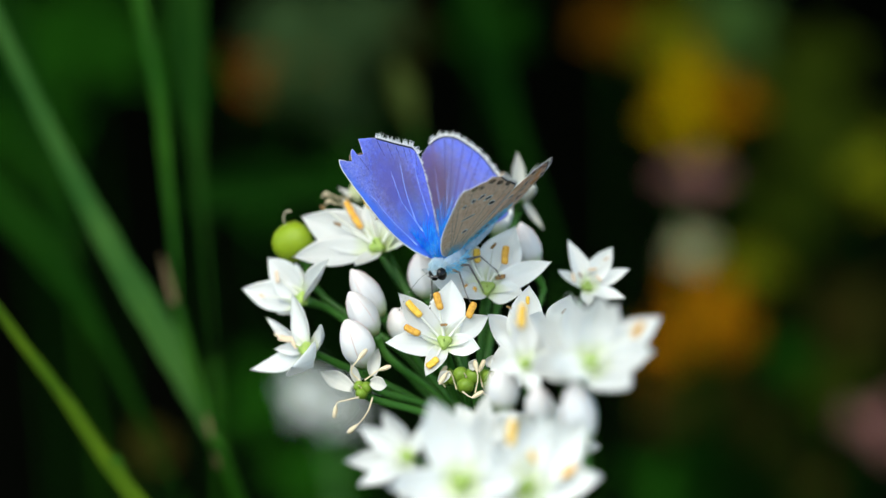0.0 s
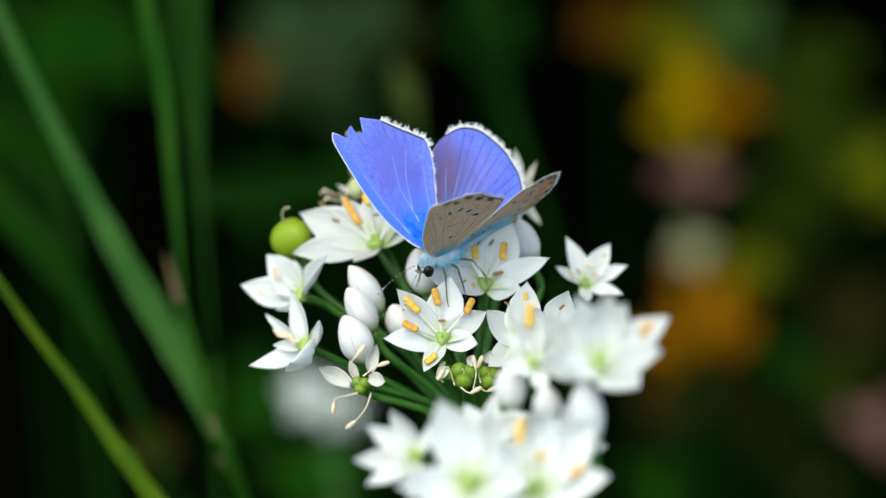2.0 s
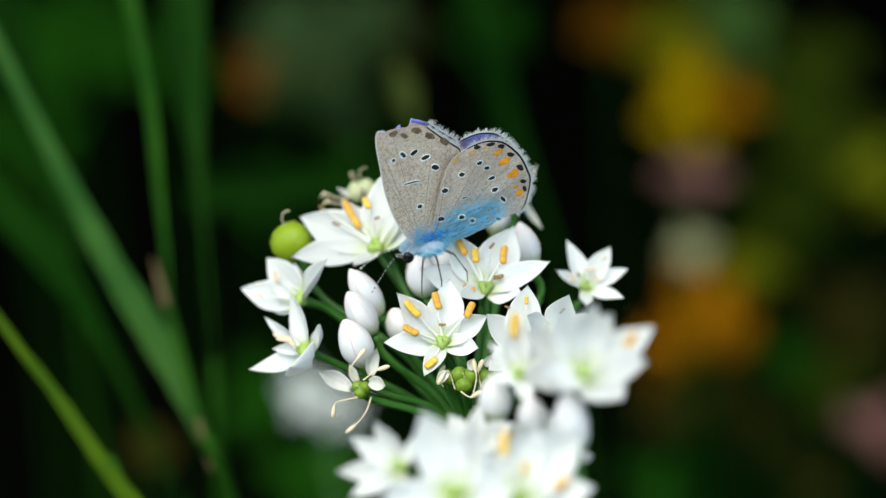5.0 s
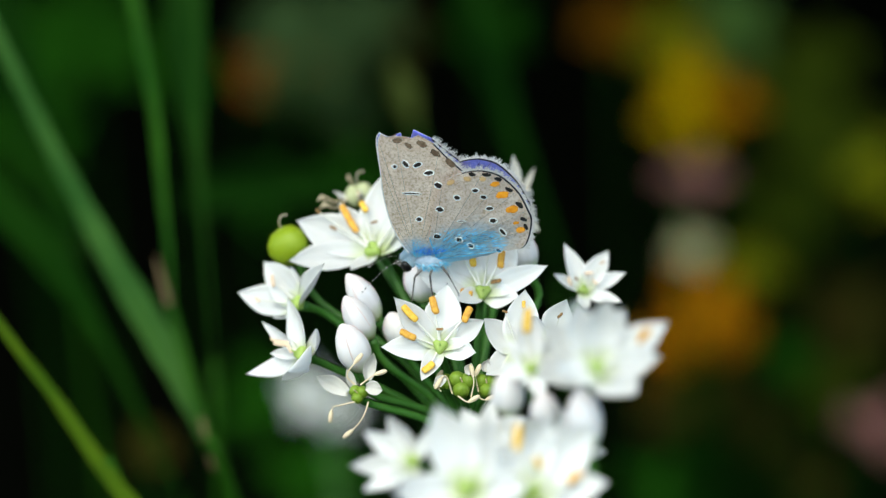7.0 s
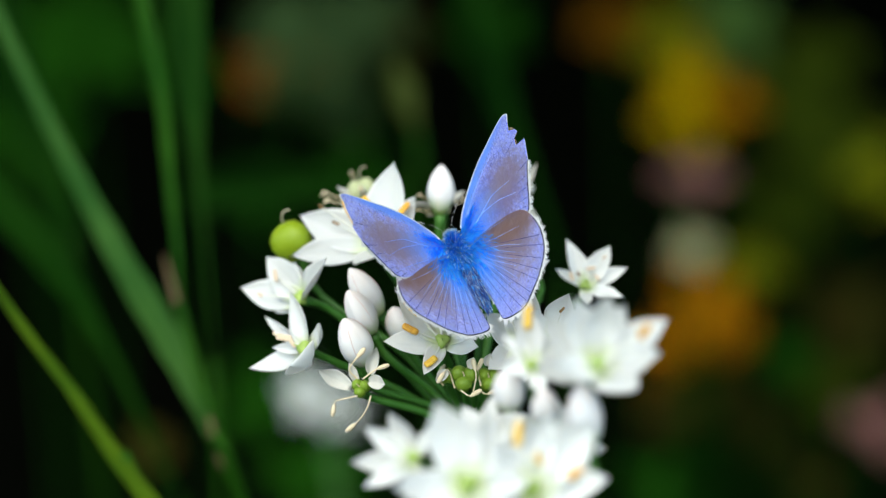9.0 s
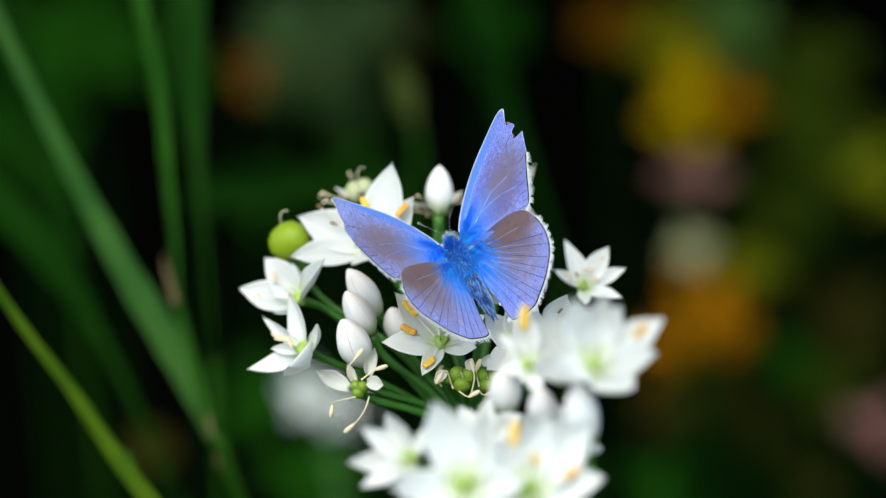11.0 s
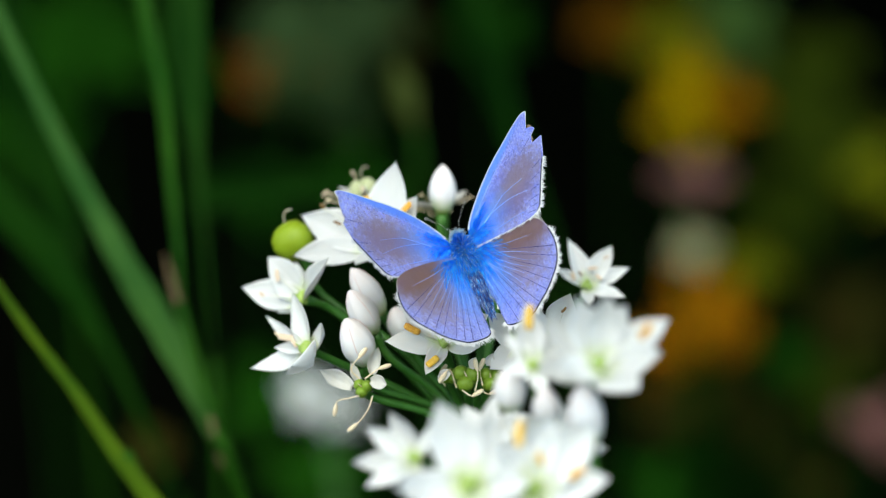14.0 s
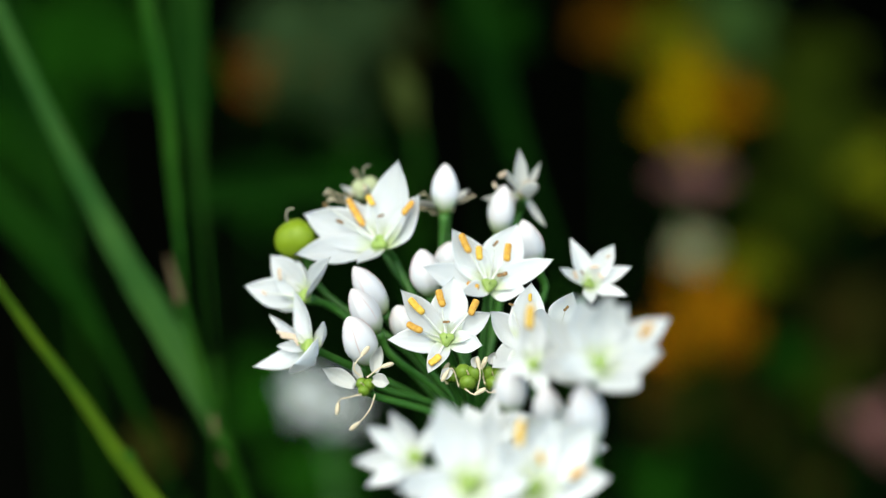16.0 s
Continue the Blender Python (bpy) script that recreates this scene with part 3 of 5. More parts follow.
leaf_blade(grass_plant_a, ((-0.1051, -0.041, 0.3857), (-0.1056, -0.0381, 0.3919), (-0.1063, -0.0353, 0.3978), (-0.1071, -0.0317, 0.4056), (-0.1085, -0.0284, 0.4127), (-0.1098, -0.0256, 0.4186), (-0.1115, -0.0223, 0.4257)), (0.6, 0.9, 1.2, 1.5, 1.8, 1.9, 1.9), M_BLADE_G, 'narrow bright green leaf')
sheath(grass_plant_a, (-0.10029, -0.05333, 0.37339), (-1.9, 2.6, 5.6), 0.6)
sheath(grass_plant_a, (-0.10556, -0.04236, 0.38744), (-2.1, 3.3, 7.1), 0.4)
blade_b = grass_plant((0.11, 0.09, 0), ((0, 0, 0), (-0.046, -0.0216, 0.0944), (-0.0802, -0.0377, 0.1888), (-0.1109, -0.0521, 0.2833), (-0.1441, -0.063, 0.3832)), 'yellow-green grass blade bending low beside the flowers')
leaf_blade(blade_b, ((-0.1408, -0.0656, 0.3777), (-0.1453, -0.063, 0.3832), (-0.1498, -0.0602, 0.3893), (-0.154, -0.0579, 0.3943), (-0.1583, -0.0553, 0.3998), (-0.1625, -0.0527, 0.4054), (-0.1674, -0.0496, 0.412)), (2.0, 1.7, 1.3, 1.0, 0.8, 0.7, 0.6), M_BLADE_Y, 'yellow-green leaf')
plant = grass_plant((-0.03, 0.2, 0), ((0, 0, 0), (0.0006, -0.0395, 0.0918), (0.0011, -0.0688, 0.1836), (0.0015, -0.0951, 0.2755), (0.0018, -0.1198, 0.3673)), 'broad dull green grass leaf behind')
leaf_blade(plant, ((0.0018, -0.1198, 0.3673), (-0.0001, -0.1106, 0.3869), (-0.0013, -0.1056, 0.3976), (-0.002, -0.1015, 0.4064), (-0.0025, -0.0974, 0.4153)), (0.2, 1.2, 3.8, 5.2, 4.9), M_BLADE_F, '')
plant = grass_plant((0.06, 0.2, 0), ((0, 0, 0), (-0.0306, -0.0377, 0.0859), (-0.0532, -0.0656, 0.1718), (-0.0736, -0.0908, 0.2577), (-0.0927, -0.1143, 0.3435)), 'green grass leaf with shade painted into its colour')
leaf_blade(plant, ((-0.0927, -0.1143, 0.3435), (-0.1028, -0.1058, 0.3618), (-0.11, -0.1009, 0.3723), (-0.1208, -0.096, 0.3827)), (0.3, 1.6, 4.4, 4.4), M_BLADE_SHADE, '')
plant = grass_plant((0.06, 0.36, 0), ((0, 0, 0), (-0.0133, -0.0507, 0.0795), (-0.0232, -0.0883, 0.159), (-0.0321, -0.1222, 0.2385), (-0.0404, -0.1538, 0.3179)), 'green grass leaf far behind, shade painted into its colour')
leaf_blade(plant, ((-0.0404, -0.1538, 0.3179), (-0.0476, -0.1454, 0.3361), (-0.0522, -0.1392, 0.3492), (-0.0567, -0.1323, 0.364)), (1.0, 2.6, 4.6, 6.4), M_BLADE_SHADE, '')
plant = grass_plant((0.02, 0.3, 0), ((0, 0, 0), (-0.0079, -0.0397, 0.0889), (-0.0137, -0.0691, 0.1779), (-0.019, -0.0956, 0.2668), (-0.0239, -0.1203, 0.3557)), 'pale green grass tip behind the flowers')
leaf_blade(plant, ((-0.0239, -0.1203, 0.3557), (-0.0249, -0.1194, 0.3578), (-0.0261, -0.1178, 0.3612), (-0.0276, -0.1158, 0.3655)), (0.4, 2.2, 3.9, 1.0), M_BLADE_P, '')
plant = grass_plant((0.05, 0.32, 0), ((0, 0, 0), (-0.0189, -0.0414, 0.085), (-0.0329, -0.0721, 0.17), (-0.0456, -0.0997, 0.2551), (-0.0574, -0.1256, 0.3401)), 'bent green grass leaf far behind')
leaf_blade(plant, ((-0.0574, -0.1256, 0.3401), (-0.0732, -0.1256, 0.3401), (-0.0819, -0.1259, 0.3393), (-0.0898, -0.1263, 0.3385)), (4.4, 5.3, 6.1, 4.4), M_BLADE_SHADE, '')
plant = grass_plant((-0.04, 0.3, 0), ((0, 0, 0), (-0.005, -0.0449, 0.0864), (-0.0087, -0.0782, 0.1728), (-0.012, -0.1081, 0.2591), (-0.0151, -0.1361, 0.3455)), 'green grass leaf with shade painted into its colour')
leaf_blade(plant, ((-0.0151, -0.1361, 0.3455), (-0.0201, -0.1298, 0.359), (-0.0234, -0.1256, 0.3681), (-0.0267, -0.12, 0.3801)), (4.2, 6.6, 7.5, 6.6), M_BLADE_SHADE, '')

chive_a = chive_plant((0.01568, 0.01827, 0), (-0.0125, -0.02, 0.3985), 'white garlic chive in full bloom with buds and green pods')
flower(chive_a, (-0.02176, -0.01276, 0.41767), (-0.36, -0.54, 0.76), (((1.6, 3.7, 7.7), 1.3), ((-3.9, 3.4, 3.7), 0.85), ((-7.6, 2.9, 2.8), 1.15), ((-8.6, -0.7, -0.3), 0.95), ((-2.1, -4.1, -0.1), 1.1), ((4.1, 0, 5.2), 1.25)), stamens=(('O', (-2.52, 1.91, 2.68), (1.67, -1.6, -2.33)), ('o', (-1.07, 2.23, 3.83), (0.67, -0.65, -0.87)), ('O', (2.64, -0.09, 4.08), (-0.95, 0.02, -1.48)), ('b', (-0.05, 1.13, 2.67), (0.67, -0.2, 0.28)), ('b', (-4.09, 1.44, 1.91), (0.73, -0.2, -0.28)), ('b', (-5.56, 2.67, 3.14), (0.5, -0.33, -0.4))))
flower(chive_a, (-0.0113, -0.01987, 0.41662), (0.05, -0.74, 0.68), (((-6.3, -1.5, 2.6), 1), ((-3.4, 1.5, 5.7), 1.05), ((2.3, 2.2, 6), 1.45), ((6.2, -0.2, 3.1), 0.9), ((3.5, -2.4, 0.6), 1.2), ((-2.4, -3.5, 1.1), 1)), stamens=(('O', (-2.31, 0.76, 4.24), (0.88, -0.38, -1.88)), ('o', (-0.94, 0.64, 3.27), (0.11, -0.33, -1.36)), ('b', (0.65, 1.13, 4.07), (0.49, 0.14, 0.54)), ('O', (1.79, 0.66, 3.32), (-0.16, -0.52, -1.75)), ('b', (1.3, -0.15, 1.34), (1.04, -0.37, 0.41)), ('O', (-1.55, -1.06, 0.57), (1.1, 0.47, -0.64))))
flower(chive_a, (-0.01536, -0.02565, 0.41368), (-0.05, -0.74, 0.68), (((-5.6, -1.7, 1.1), 1.1), ((-4.8, 1.1, 4.5), 1), ((0.1, 2.2, 5.9), 1.5), ((4.2, 0.1, 3.3), 1.1), ((3.7, -2.4, 1), 1.15), ((-1.8, -4.1, -1.3), 1)), stamens=(('o', (-2.92, 0.47, 3.38), (1.36, -0.2, -1.52)), ('O', (-3.08, -0.57, 1.61), (1.46, 0.17, -0.92)), ('O', (-0.6, 1.06, 3.94), (0.49, -0.44, -1.65)), ('O', (2.54, 0.25, 3.37), (-0.6, -0.35, -1.51)), ('o', (-1.13, -2.68, -0.77), (0.98, 1.21, 0.27)), ('b', (-0.06, 0.19, 1.84), (0.7, -0.03, 0.01))))
flower(chive_a, (-0.02899, -0.01673, 0.41389), (-0.77, -0.32, 0.55), (((-6.3, 4.1, -0.9), 1), ((-4, 5.2, 2.3), 1.2), ((-0.9, 2.5, 3.1), 0.8), ((2.2, -3.2, 5.8), 0.8), ((0.9, -0.5, 3.8), 0.7), ((-2.7, 1, -1.9), 0.9)), stamens=(('c', (-2.75, 2.77, 1.2), (0.28, -0.82, -0.96)), ('c', (-4.28, 2.35, -0.64), (0.55, -0.53, -0.12))))
flower(chive_a, (-0.0284, -0.02241, 0.41115), (-0.77, -0.32, 0.55), (((-4.7, 5.3, 1.4), 0.4), ((-1.5, 3.9, 4.3), 1.1), ((1.3, -1.8, 3.7), 1.25), ((-5.7, 1.6, -2.7), 0.75), ((-1.4, -7.2, 1.9), 1.1), ((-3.4, 2.2, -0.7), 0.7)), stamens=(('c', (-2.31, 1.76, 0.47), (1.54, -0.83, 0.14)), ('c', (-1.45, 0.9, 0.28), (0.6, -0.68, -0.53)), ('c', (-3.16, 2.53, 0.46), (0.55, -0.41, -0.05))))
flower(chive_a, (-0.00128, -0.0117, 0.41284), (0.15, -0.6, 0.79), (((-1.5, 2.2, 4.4), 0.95), ((2.5, 2.2, 3.5), 1.15), ((4.4, 0.5, 1.8), 0.85), ((3.7, -2.3, -0.4), 0.95), ((0.3, -3.6, -0.1), 0.9), ((-3.1, -0.7, 2.1), 0.8)), stamens=(('c', (-1.33, -0.39, 1.3), (0.23, -0.42, -0.8)), ('c', (0.61, 0.58, 1.72), (0.9, 0, 0.12)), ('c', (1.22, 0.02, 0.99), (0.51, -0.49, -0.33)), ('c', (1.96, 1.12, 2.64), (0.51, 0.07, 0.28)), ('b', (-0.64, 0.07, 1.34), (0.34, 0.03, -0.51))))
flower(chive_a, (-0.00764, -0.00338, 0.41885), (0.11, -0.54, 0.83), (((-0.7, 0.8, 4.9), 0.75), ((1.9, 1.6, 3), 0.5), ((2.3, -1.3, -2.8), 0.5), ((-4.4, -2.2, 0.7), 0.5), ((-1.9, -2.3, 3.7), 0.5), ((1, -6.9, 4.2), 0.45)), stamens=(('c', (-2.06, 0.27, 2.25), (0.86, 0.76, 0.15)), ('c', (-2.93, -1.21, 1.66), (0.23, -0.52, -0.51)), ('c', (0.23, 0.53, 1.38), (0.8, 0.1, 0.2)), ('c', (1.08, 0.21, 1.16), (0.68, -0.5, -0.27)), ('c', (-0.36, -0.57, 0.44), (0.29, -0.29, -0.62))), dry=True)
flower(chive_a, (-0.00781, -0.0255, 0.41306), (-0.05, -0.71, 0.71), (((-3.6, 0.8, 3.2), 1.4), ((0.4, 2.4, 5.6), 1.4), ((-3.2, -3.3, -0.5), 1.4), ((4, -1, 2.1), 1.4), ((2.9, -3.9, -1.1), 1.4), ((-0.5, -5, -2.2), 1.4)), stamens=(('b', (-1.37, 1.11, 3.8), (0.54, -0.01, -0.23)), ('o', (0.42, 1.38, 4.39), (0, -0.24, -0.73))))
flower(chive_a, (-0.00479, -0.02554, 0.41388), (0, -0.66, 0.75), ((1.5, -0.5, 5.2), (-2.4, -3, 3.8), (4.2, -1.5, 3.1), (3.5, -4.1, -0.5), (-1.4, -5.2, -0.6), (-3, -4.1, 1.9)), 'b.....', 1.25)
bud(chive_a, (-0.02143, -0.01824, 0.41297), (-2.9, -0.8, 5.4), 2.6)
bud(chive_a, (-0.02204, -0.02173, 0.4126), (-2.5, 0, 4.7), 2.7)
bud(chive_a, (-0.02289, -0.02389, 0.41032), (-1.8, -0.8, 5.4), 3.2)
bud(chive_a, (-0.0169, -0.01569, 0.4137), (-1.1, 0.1, 4.9), 3.1)
bud(chive_a, (-0.01534, -0.01297, 0.41481), (0.3, 0.4, 3.2), 2.7)
bud(chive_a, (-0.01562, -0.00776, 0.41889), (0.1, 2.1, 4.6), 2.7)
bud(chive_a, (-0.01018, -0.0068, 0.41621), (0.6, 1.2, 4.9), 2.6)
bud(chive_a, (-0.00665, -0.01357, 0.4159), (-1.2, 0.1, 4.9), 2.7)
bud(chive_a, (-0.01894, -0.01927, 0.41077), (-1.4, -0.5, 3.7), 2.7)
seed_pod(chive_a, (-0.03026, -0.01062, 0.41748), 2.1, 'round')
spent_flower(chive_a, (-0.02322, -0.0275, 0.4097), 0.98, (('petal', ((-0.98, 0, -0), (-3.98, -0.07, 2.22))), ('petal', ((0.87, 0.55, 1.18), (1.2, 1.25, 3.86))), ('crumple', ((0.78, -0.62, 1.04), (2.52, -1.37, 1.31))), ('stamen', ((0.24, -0.7, 1.33), (1.44, -0.61, 2.25), (2.3, -0.47, 2.54))), ('stamen', ((-0.33, 0.37, 0.79), (-1.07, 0.24, 1.94), (0.12, 0.75, 3.5))), ('stamen', ((-0.3, -1.21, -0.23), (-1.65, -1.52, -0.43), (-2.4, -1.62, -0.63), (-2.62, -2.03, -1.51))), ('stamen', ((0.99, -1.21, -0.23), (0.57, -2.11, -1.22), (-0.19, -2.57, -2.2), (-1.05, -2.89, -2.88))), ('petal', ((-0.34, 0.65, 0.21), (-1.31, 1.28, 2.03)))))
spent_flower(chive_a, (-0.01331, -0.02852, 0.41131), 1.4, (('stamen', ((-0.92, -0.41, -0.88), (-1.57, -0.57, 1.14), (-2.32, -1.12, 0.45))), ('stamen', ((-0.38, -1.39, -0.62), (0.47, -1.89, -0.97), (1.23, -1.75, -0.68))), ('stamen', ((0.86, -0.99, -0.94), (1.12, -0.85, 0.55), (0.91, -0.3, 1.72))), ('crumple', ((-1.57, -0.64, 0.99), (-2.86, -1.29, 0.54))), ('crumple', ((0.48, -0.53, 1.23), (1.01, -0.25, 2.3)))))
spent_flower(chive_a, (-0.01098, -0.02767, 0.41076), 1.25, (('stamen', ((-0.76, -0.95, -0.85), (-0.23, -1.51, -0.87), (0.63, -1.57, -0.53))), ('stamen', ((-0.76, -0.81, -0.31), (-1.04, -0.6, 1.09), (-0.77, -0.25, 1.82))), ('crumple', ((-0.23, -0.19, 1.49), (-0.01, 0.34, 2.61)))))
spent_flower(chive_a, (-0.01487, -0.0258, 0.41005), 0.85, (('stamen', ((-0.44, -0.81, -0.56), (-0.98, -0.91, 0.4), (-0.55, -0.57, 1.14))),))
seed_pod(chive_a, (-0.02343, -0.00303, 0.41956), 1.9, 'withered')
seed_pod(chive_a, (-0.01551, -0.00435, 0.41909), 1.3, 'spent')
chive_b = chive_plant((0.04007, -0.05988, 0), (-0.03, 0.02, 0.40547), 'white garlic chive with wide open flowers and plump buds')
flower(chive_b, (-0.03213, 0.02384, 0.42554), (0, -0.69, 0.72), (((-2.4, 0.9, 2.9), 1.1), ((-0.3, 2.3, 5.1), 1.1), ((2.8, 0.9, 3), 1.1), ((-2.8, -1.8, 0.1), 1.1), ((0.8, -3.3, -1.3), 1.1), ((3.3, -1.6, 0.4), 1.1)), stamens=(('o', (-0.36, 1.34, 4.07), (-0.15, -0.7, -2.07)), ('O', (2.68, 0.1, 2.59), (0.49, -0.43, -0.34))))
flower(chive_b, (-0.02687, 0.01545, 0.42978), (0.15, -0.65, 0.75), ((6.1, 0, 4.3), (5.5, -2.5, 2.4), (2.9, -5.8, 0.5), (0.9, 0.9, 6.4), (-1.8, 1.1, 6.2), (-3.6, -5, 1.7)), 'O.....', 1.1)
flower(chive_b, (-0.02757, 0.0189, 0.42819), (-0.1, -0.65, 0.75), ((-0.6, 1.1, 5.9), (3.5, 0.8, 5.2), (-4, 0.5, 4.3), (-4.7, -3.2, 1.2), (-2, -5.4, 0.7), (2.3, -5.2, 1.1)), '......', 1.1)
flower(chive_b, (-0.0423, 0.01601, 0.42058), (-0.39, -0.67, 0.63), (((-5.6, -0.2, -0.4), 0.85), ((-4.4, 1.7, 2.2), 0.85), ((-2.3, 2.1, 3.6), 0.85), ((-4.1, -2.4, -2), 0.85), ((1.5, -0.2, 3.3), 0.85), ((-0.5, -4, -1.9), 0.85)))
flower(chive_b, (-0.0378, 0.00804, 0.42241), (-0.05, -0.74, 0.68), (((-2, 2.6, 7), 1.35), ((-6.3, -2.7, 0.3), 1.1), ((-3.2, -6.6, -3.1), 1.1), ((2.4, 1.7, 5.6), 1.25), ((5.3, -1.8, 1.7), 1.1), ((2.4, -7, -3.2), 1.1)), stamens=(('.', (0, 0.63, 2.77), (0.05, -0.01, -0.05)),))
flower(chive_b, (-0.0326, 0.00788, 0.42207), (0.1, -0.73, 0.67), (((6.7, -1.1, 1.7), 1), ((4.8, 2.1, 5.9), 1.3), ((1.1, 2.4, 6.4), 1.1), ((-3, 0.6, 4), 1.1), ((-3.9, -6.1, -1.9), 1.1), ((4.3, -5.2, -2.4), 1.1)), stamens=(('o', (-1.06, 1.07, 4.67), (-0.14, -0.62, -2.06)), ('O', (3.64, -0.5, 1.78), (1.18, 0.12, 0.99)), ('o', (0.69, 0.55, 2.6), (0.38, -0.24, -1.04))))
flower(chive_b, (-0.03009, 0.0226, 0.41815), (0.1, -0.7, 0.7), (((4.1, 1.5, 4.1), 1.2), ((4.5, -1.5, 0.4), 1.2), ((-4.5, -0.3, 3.4), 1.3), ((-3, -3.5, -0.5), 1.2), ((0, 1.8, 4.2), 1.2), ((1.4, -4.4, -2), 1.2)), stamens=(('.', (-0.02, 0.44, 2.12), (0.05, 0, -0.05)),))
flower(chive_b, (-0.03605, 0.02286, 0.41869), (-0.1, -0.7, 0.7), (((-2.5, 1.1, 2.8), 1.2), ((3.4, 0, 2.8), 1.3), ((-3.2, -1.8, -0.1), 1.2), ((0.7, 1.4, 3.7), 1.2), ((3.2, -2.4, 0.2), 1.2), ((0, -5.2, -2.2), 1.2)), stamens=(('.', (-0.01, 0.4, 2.03), (0.05, -0.02, -0.05)),))
bud(chive_b, (-0.03405, 0.02479, 0.42048), (-0.1, 0, 4.7), 2.9)
bud(chive_b, (-0.03089, 0.01901, 0.42229), (-0.3, -0.4, 3.8), 2.5)
bud(chive_b, (-0.02744, 0.0147, 0.42249), (-0.8, 0.5, 5.9), 3.1)
chive_c = chive_plant((-0.01729, 0.22835, 0), (0, -0.02, 0.27526), 'white garlic chive head in bloom behind the grass')
flower(chive_c, (-0.00517, -0.01214, 0.29212), (-0.2, -0.64, 0.74), ((-5.2, -0.9, 2.5), (-3.1, 0.8, 5.2), (2.2, 0.4, 5.4), (4.8, -2.5, 2.2), (2.2, -5, -2.1), (-3.1, -4.3, -2.5)), '......', 1.0)
flower(chive_c, (-0.00014, -0.00861, 0.28784), (0.2, -0.64, 0.74), ((-4.9, -1.2, 3), (-2.4, 0.4, 5.4), (2.7, 0.8, 5.2), (4.7, -2.9, 1.9), (2.1, -5.1, -2.1), (-3, -4.2, -2.7)), '......', 1.0)

# ---- butterfly ----
# outlines of the wings in millimetres from the hinge: out from the body, forward; marks: that, half their length and breadth, their turn
COSTA = ((1.62, 1.16), (4.28, 1.83), (7.33, 2.06), (10.33, 1.92), (12.64, 1.76), (13.96, 1.55), (14.68, 1.08))
TIP_WORN = ((14.15, 0.68), (14.09, -0.1), (13.85, -1.04), (13.6, -1.57), (13.85, -2.22))
TIP_TORN = ((13.9, 0.69), (13.3, 0.15), (13.96, -0.38), (14.06, -0.79), (13.2, -0.81), (12.76, -1.35), (14.16, -2.01))
MARGIN = ((12.8, -3.53), (11.07, -4.62), (9.65, -5.58), (8.64, -6.09), (6.95, -5.59), (4.57, -4.17), (2.15, -2.55), (0.21, -1.23))
HIND = ((1.5, -0.14), (4.59, -1.27), (7.31, -2.55), (8.87, -3.84), (9.54, -5.56), (9.61, -7.18), (9.12, -8.37), (8.44, -9.14), (7.22, -9.83), (5.87, -10.37), (4.08, -10.63), (2.82, -10.67), (0.91, -9.98), (-0.34, -9.11), (-0.46, -7.98), (-0.38, -6.37), (-0.55, -4.74), (-0.87, -3.01), (-0.91, -1))
FORE_SPOTS = ((10.78, 0.48, 0.20, 0.16, -126), (10.90, -0.56, 0.41, 0.20, -154), (10.61, -1.65, 0.42, 0.22, -68), (9.58, -2.57, 0.43, 0.24, -87), (8.10, -3.27, 0.42, 0.28, -129), (7.48, -0.71, 0.85, 0.09, -103), (4.44, -0.86, 0.26, 0.23, -117))
FORE_SMUDGES = ((13.6, -0.21, 0.50, 0.30, -99), (12.88, -2.41, 0.57, 0.34, -132), (11.72, -3.55, 0.60, 0.34, -141), (10.47, -4.74, 0.65, 0.34, -146), (12.87, -1.15, 0.45, 0.26, -137))
HIND_SPOTS = ((5.66, -2.35, 0.34, 0.28, -130), (2.48, -1.24, 0.32, 0.28, -106), (6.77, -4.33, 0.30, 0.25, -126), (7.32, -6.27, 0.28, 0.22, -80), (6.36, -6.83, 0.28, 0.22, -106), (4.88, -7.03, 0.35, 0.20, -90), (3.42, -7.03, 0.31, 0.27, -91), (1.86, -7.54, 0.51, 0.18, -163), (-0.29, -6.59, 0.27, 0.18, -147), (1.72, -3.20, 0.29, 0.25, -127), (0.76, -4.08, 0.29, 0.22, -144), (3.93, -4.00, 0.34, 0.07, -102))
HIND_ORANGE = ((8.59, -4.18, 0.44, 0.28, -64), (8.77, -5.87, 0.36, 0.30, -106), (8.5, -7.3, 0.34, 0.28, -115), (7.66, -8.29, 0.46, 0.32, -84), (6.24, -8.66, 0.62, 0.40, -83), (4.43, -9.13, 0.65, 0.44, -76), (2.70, -9.05, 0.29, 0.18, -86), (1.72, -9.28, 0.45, 0.36, -83))
HIND_BLACK = ((9.26, -6.45, 0.36, 0.24, -114), (8.95, -7.8, 0.44, 0.24, -113), (8.2, -8.72, 0.41, 0.26, -135), (6.73, -9.40, 0.45, 0.26, -136), (4.82, -9.93, 0.51, 0.28, -153), (3.01, -9.89, 0.40, 0.24, -136), (2.01, -9.85, 0.42, 0.20, -176))


FORE_VEINS = (((2.7, -0.8), (5.6, -1.05), (6.8, -1.3), (9.3, -2.4)), ((4.0, -0.95), (6.7, -2.2), (9.0, -3.8)), ((3.2, -2.5), (5.6, -3.75), (7.7, -5.0)), ((2.4, 0.7), (6.0, 1.05), (9.5, 1.0)))


def wing_outline(points, steps=5):
    return [(p.x, p.y) for p in curve_points([(x, y, 0) for x, y in points], steps)]


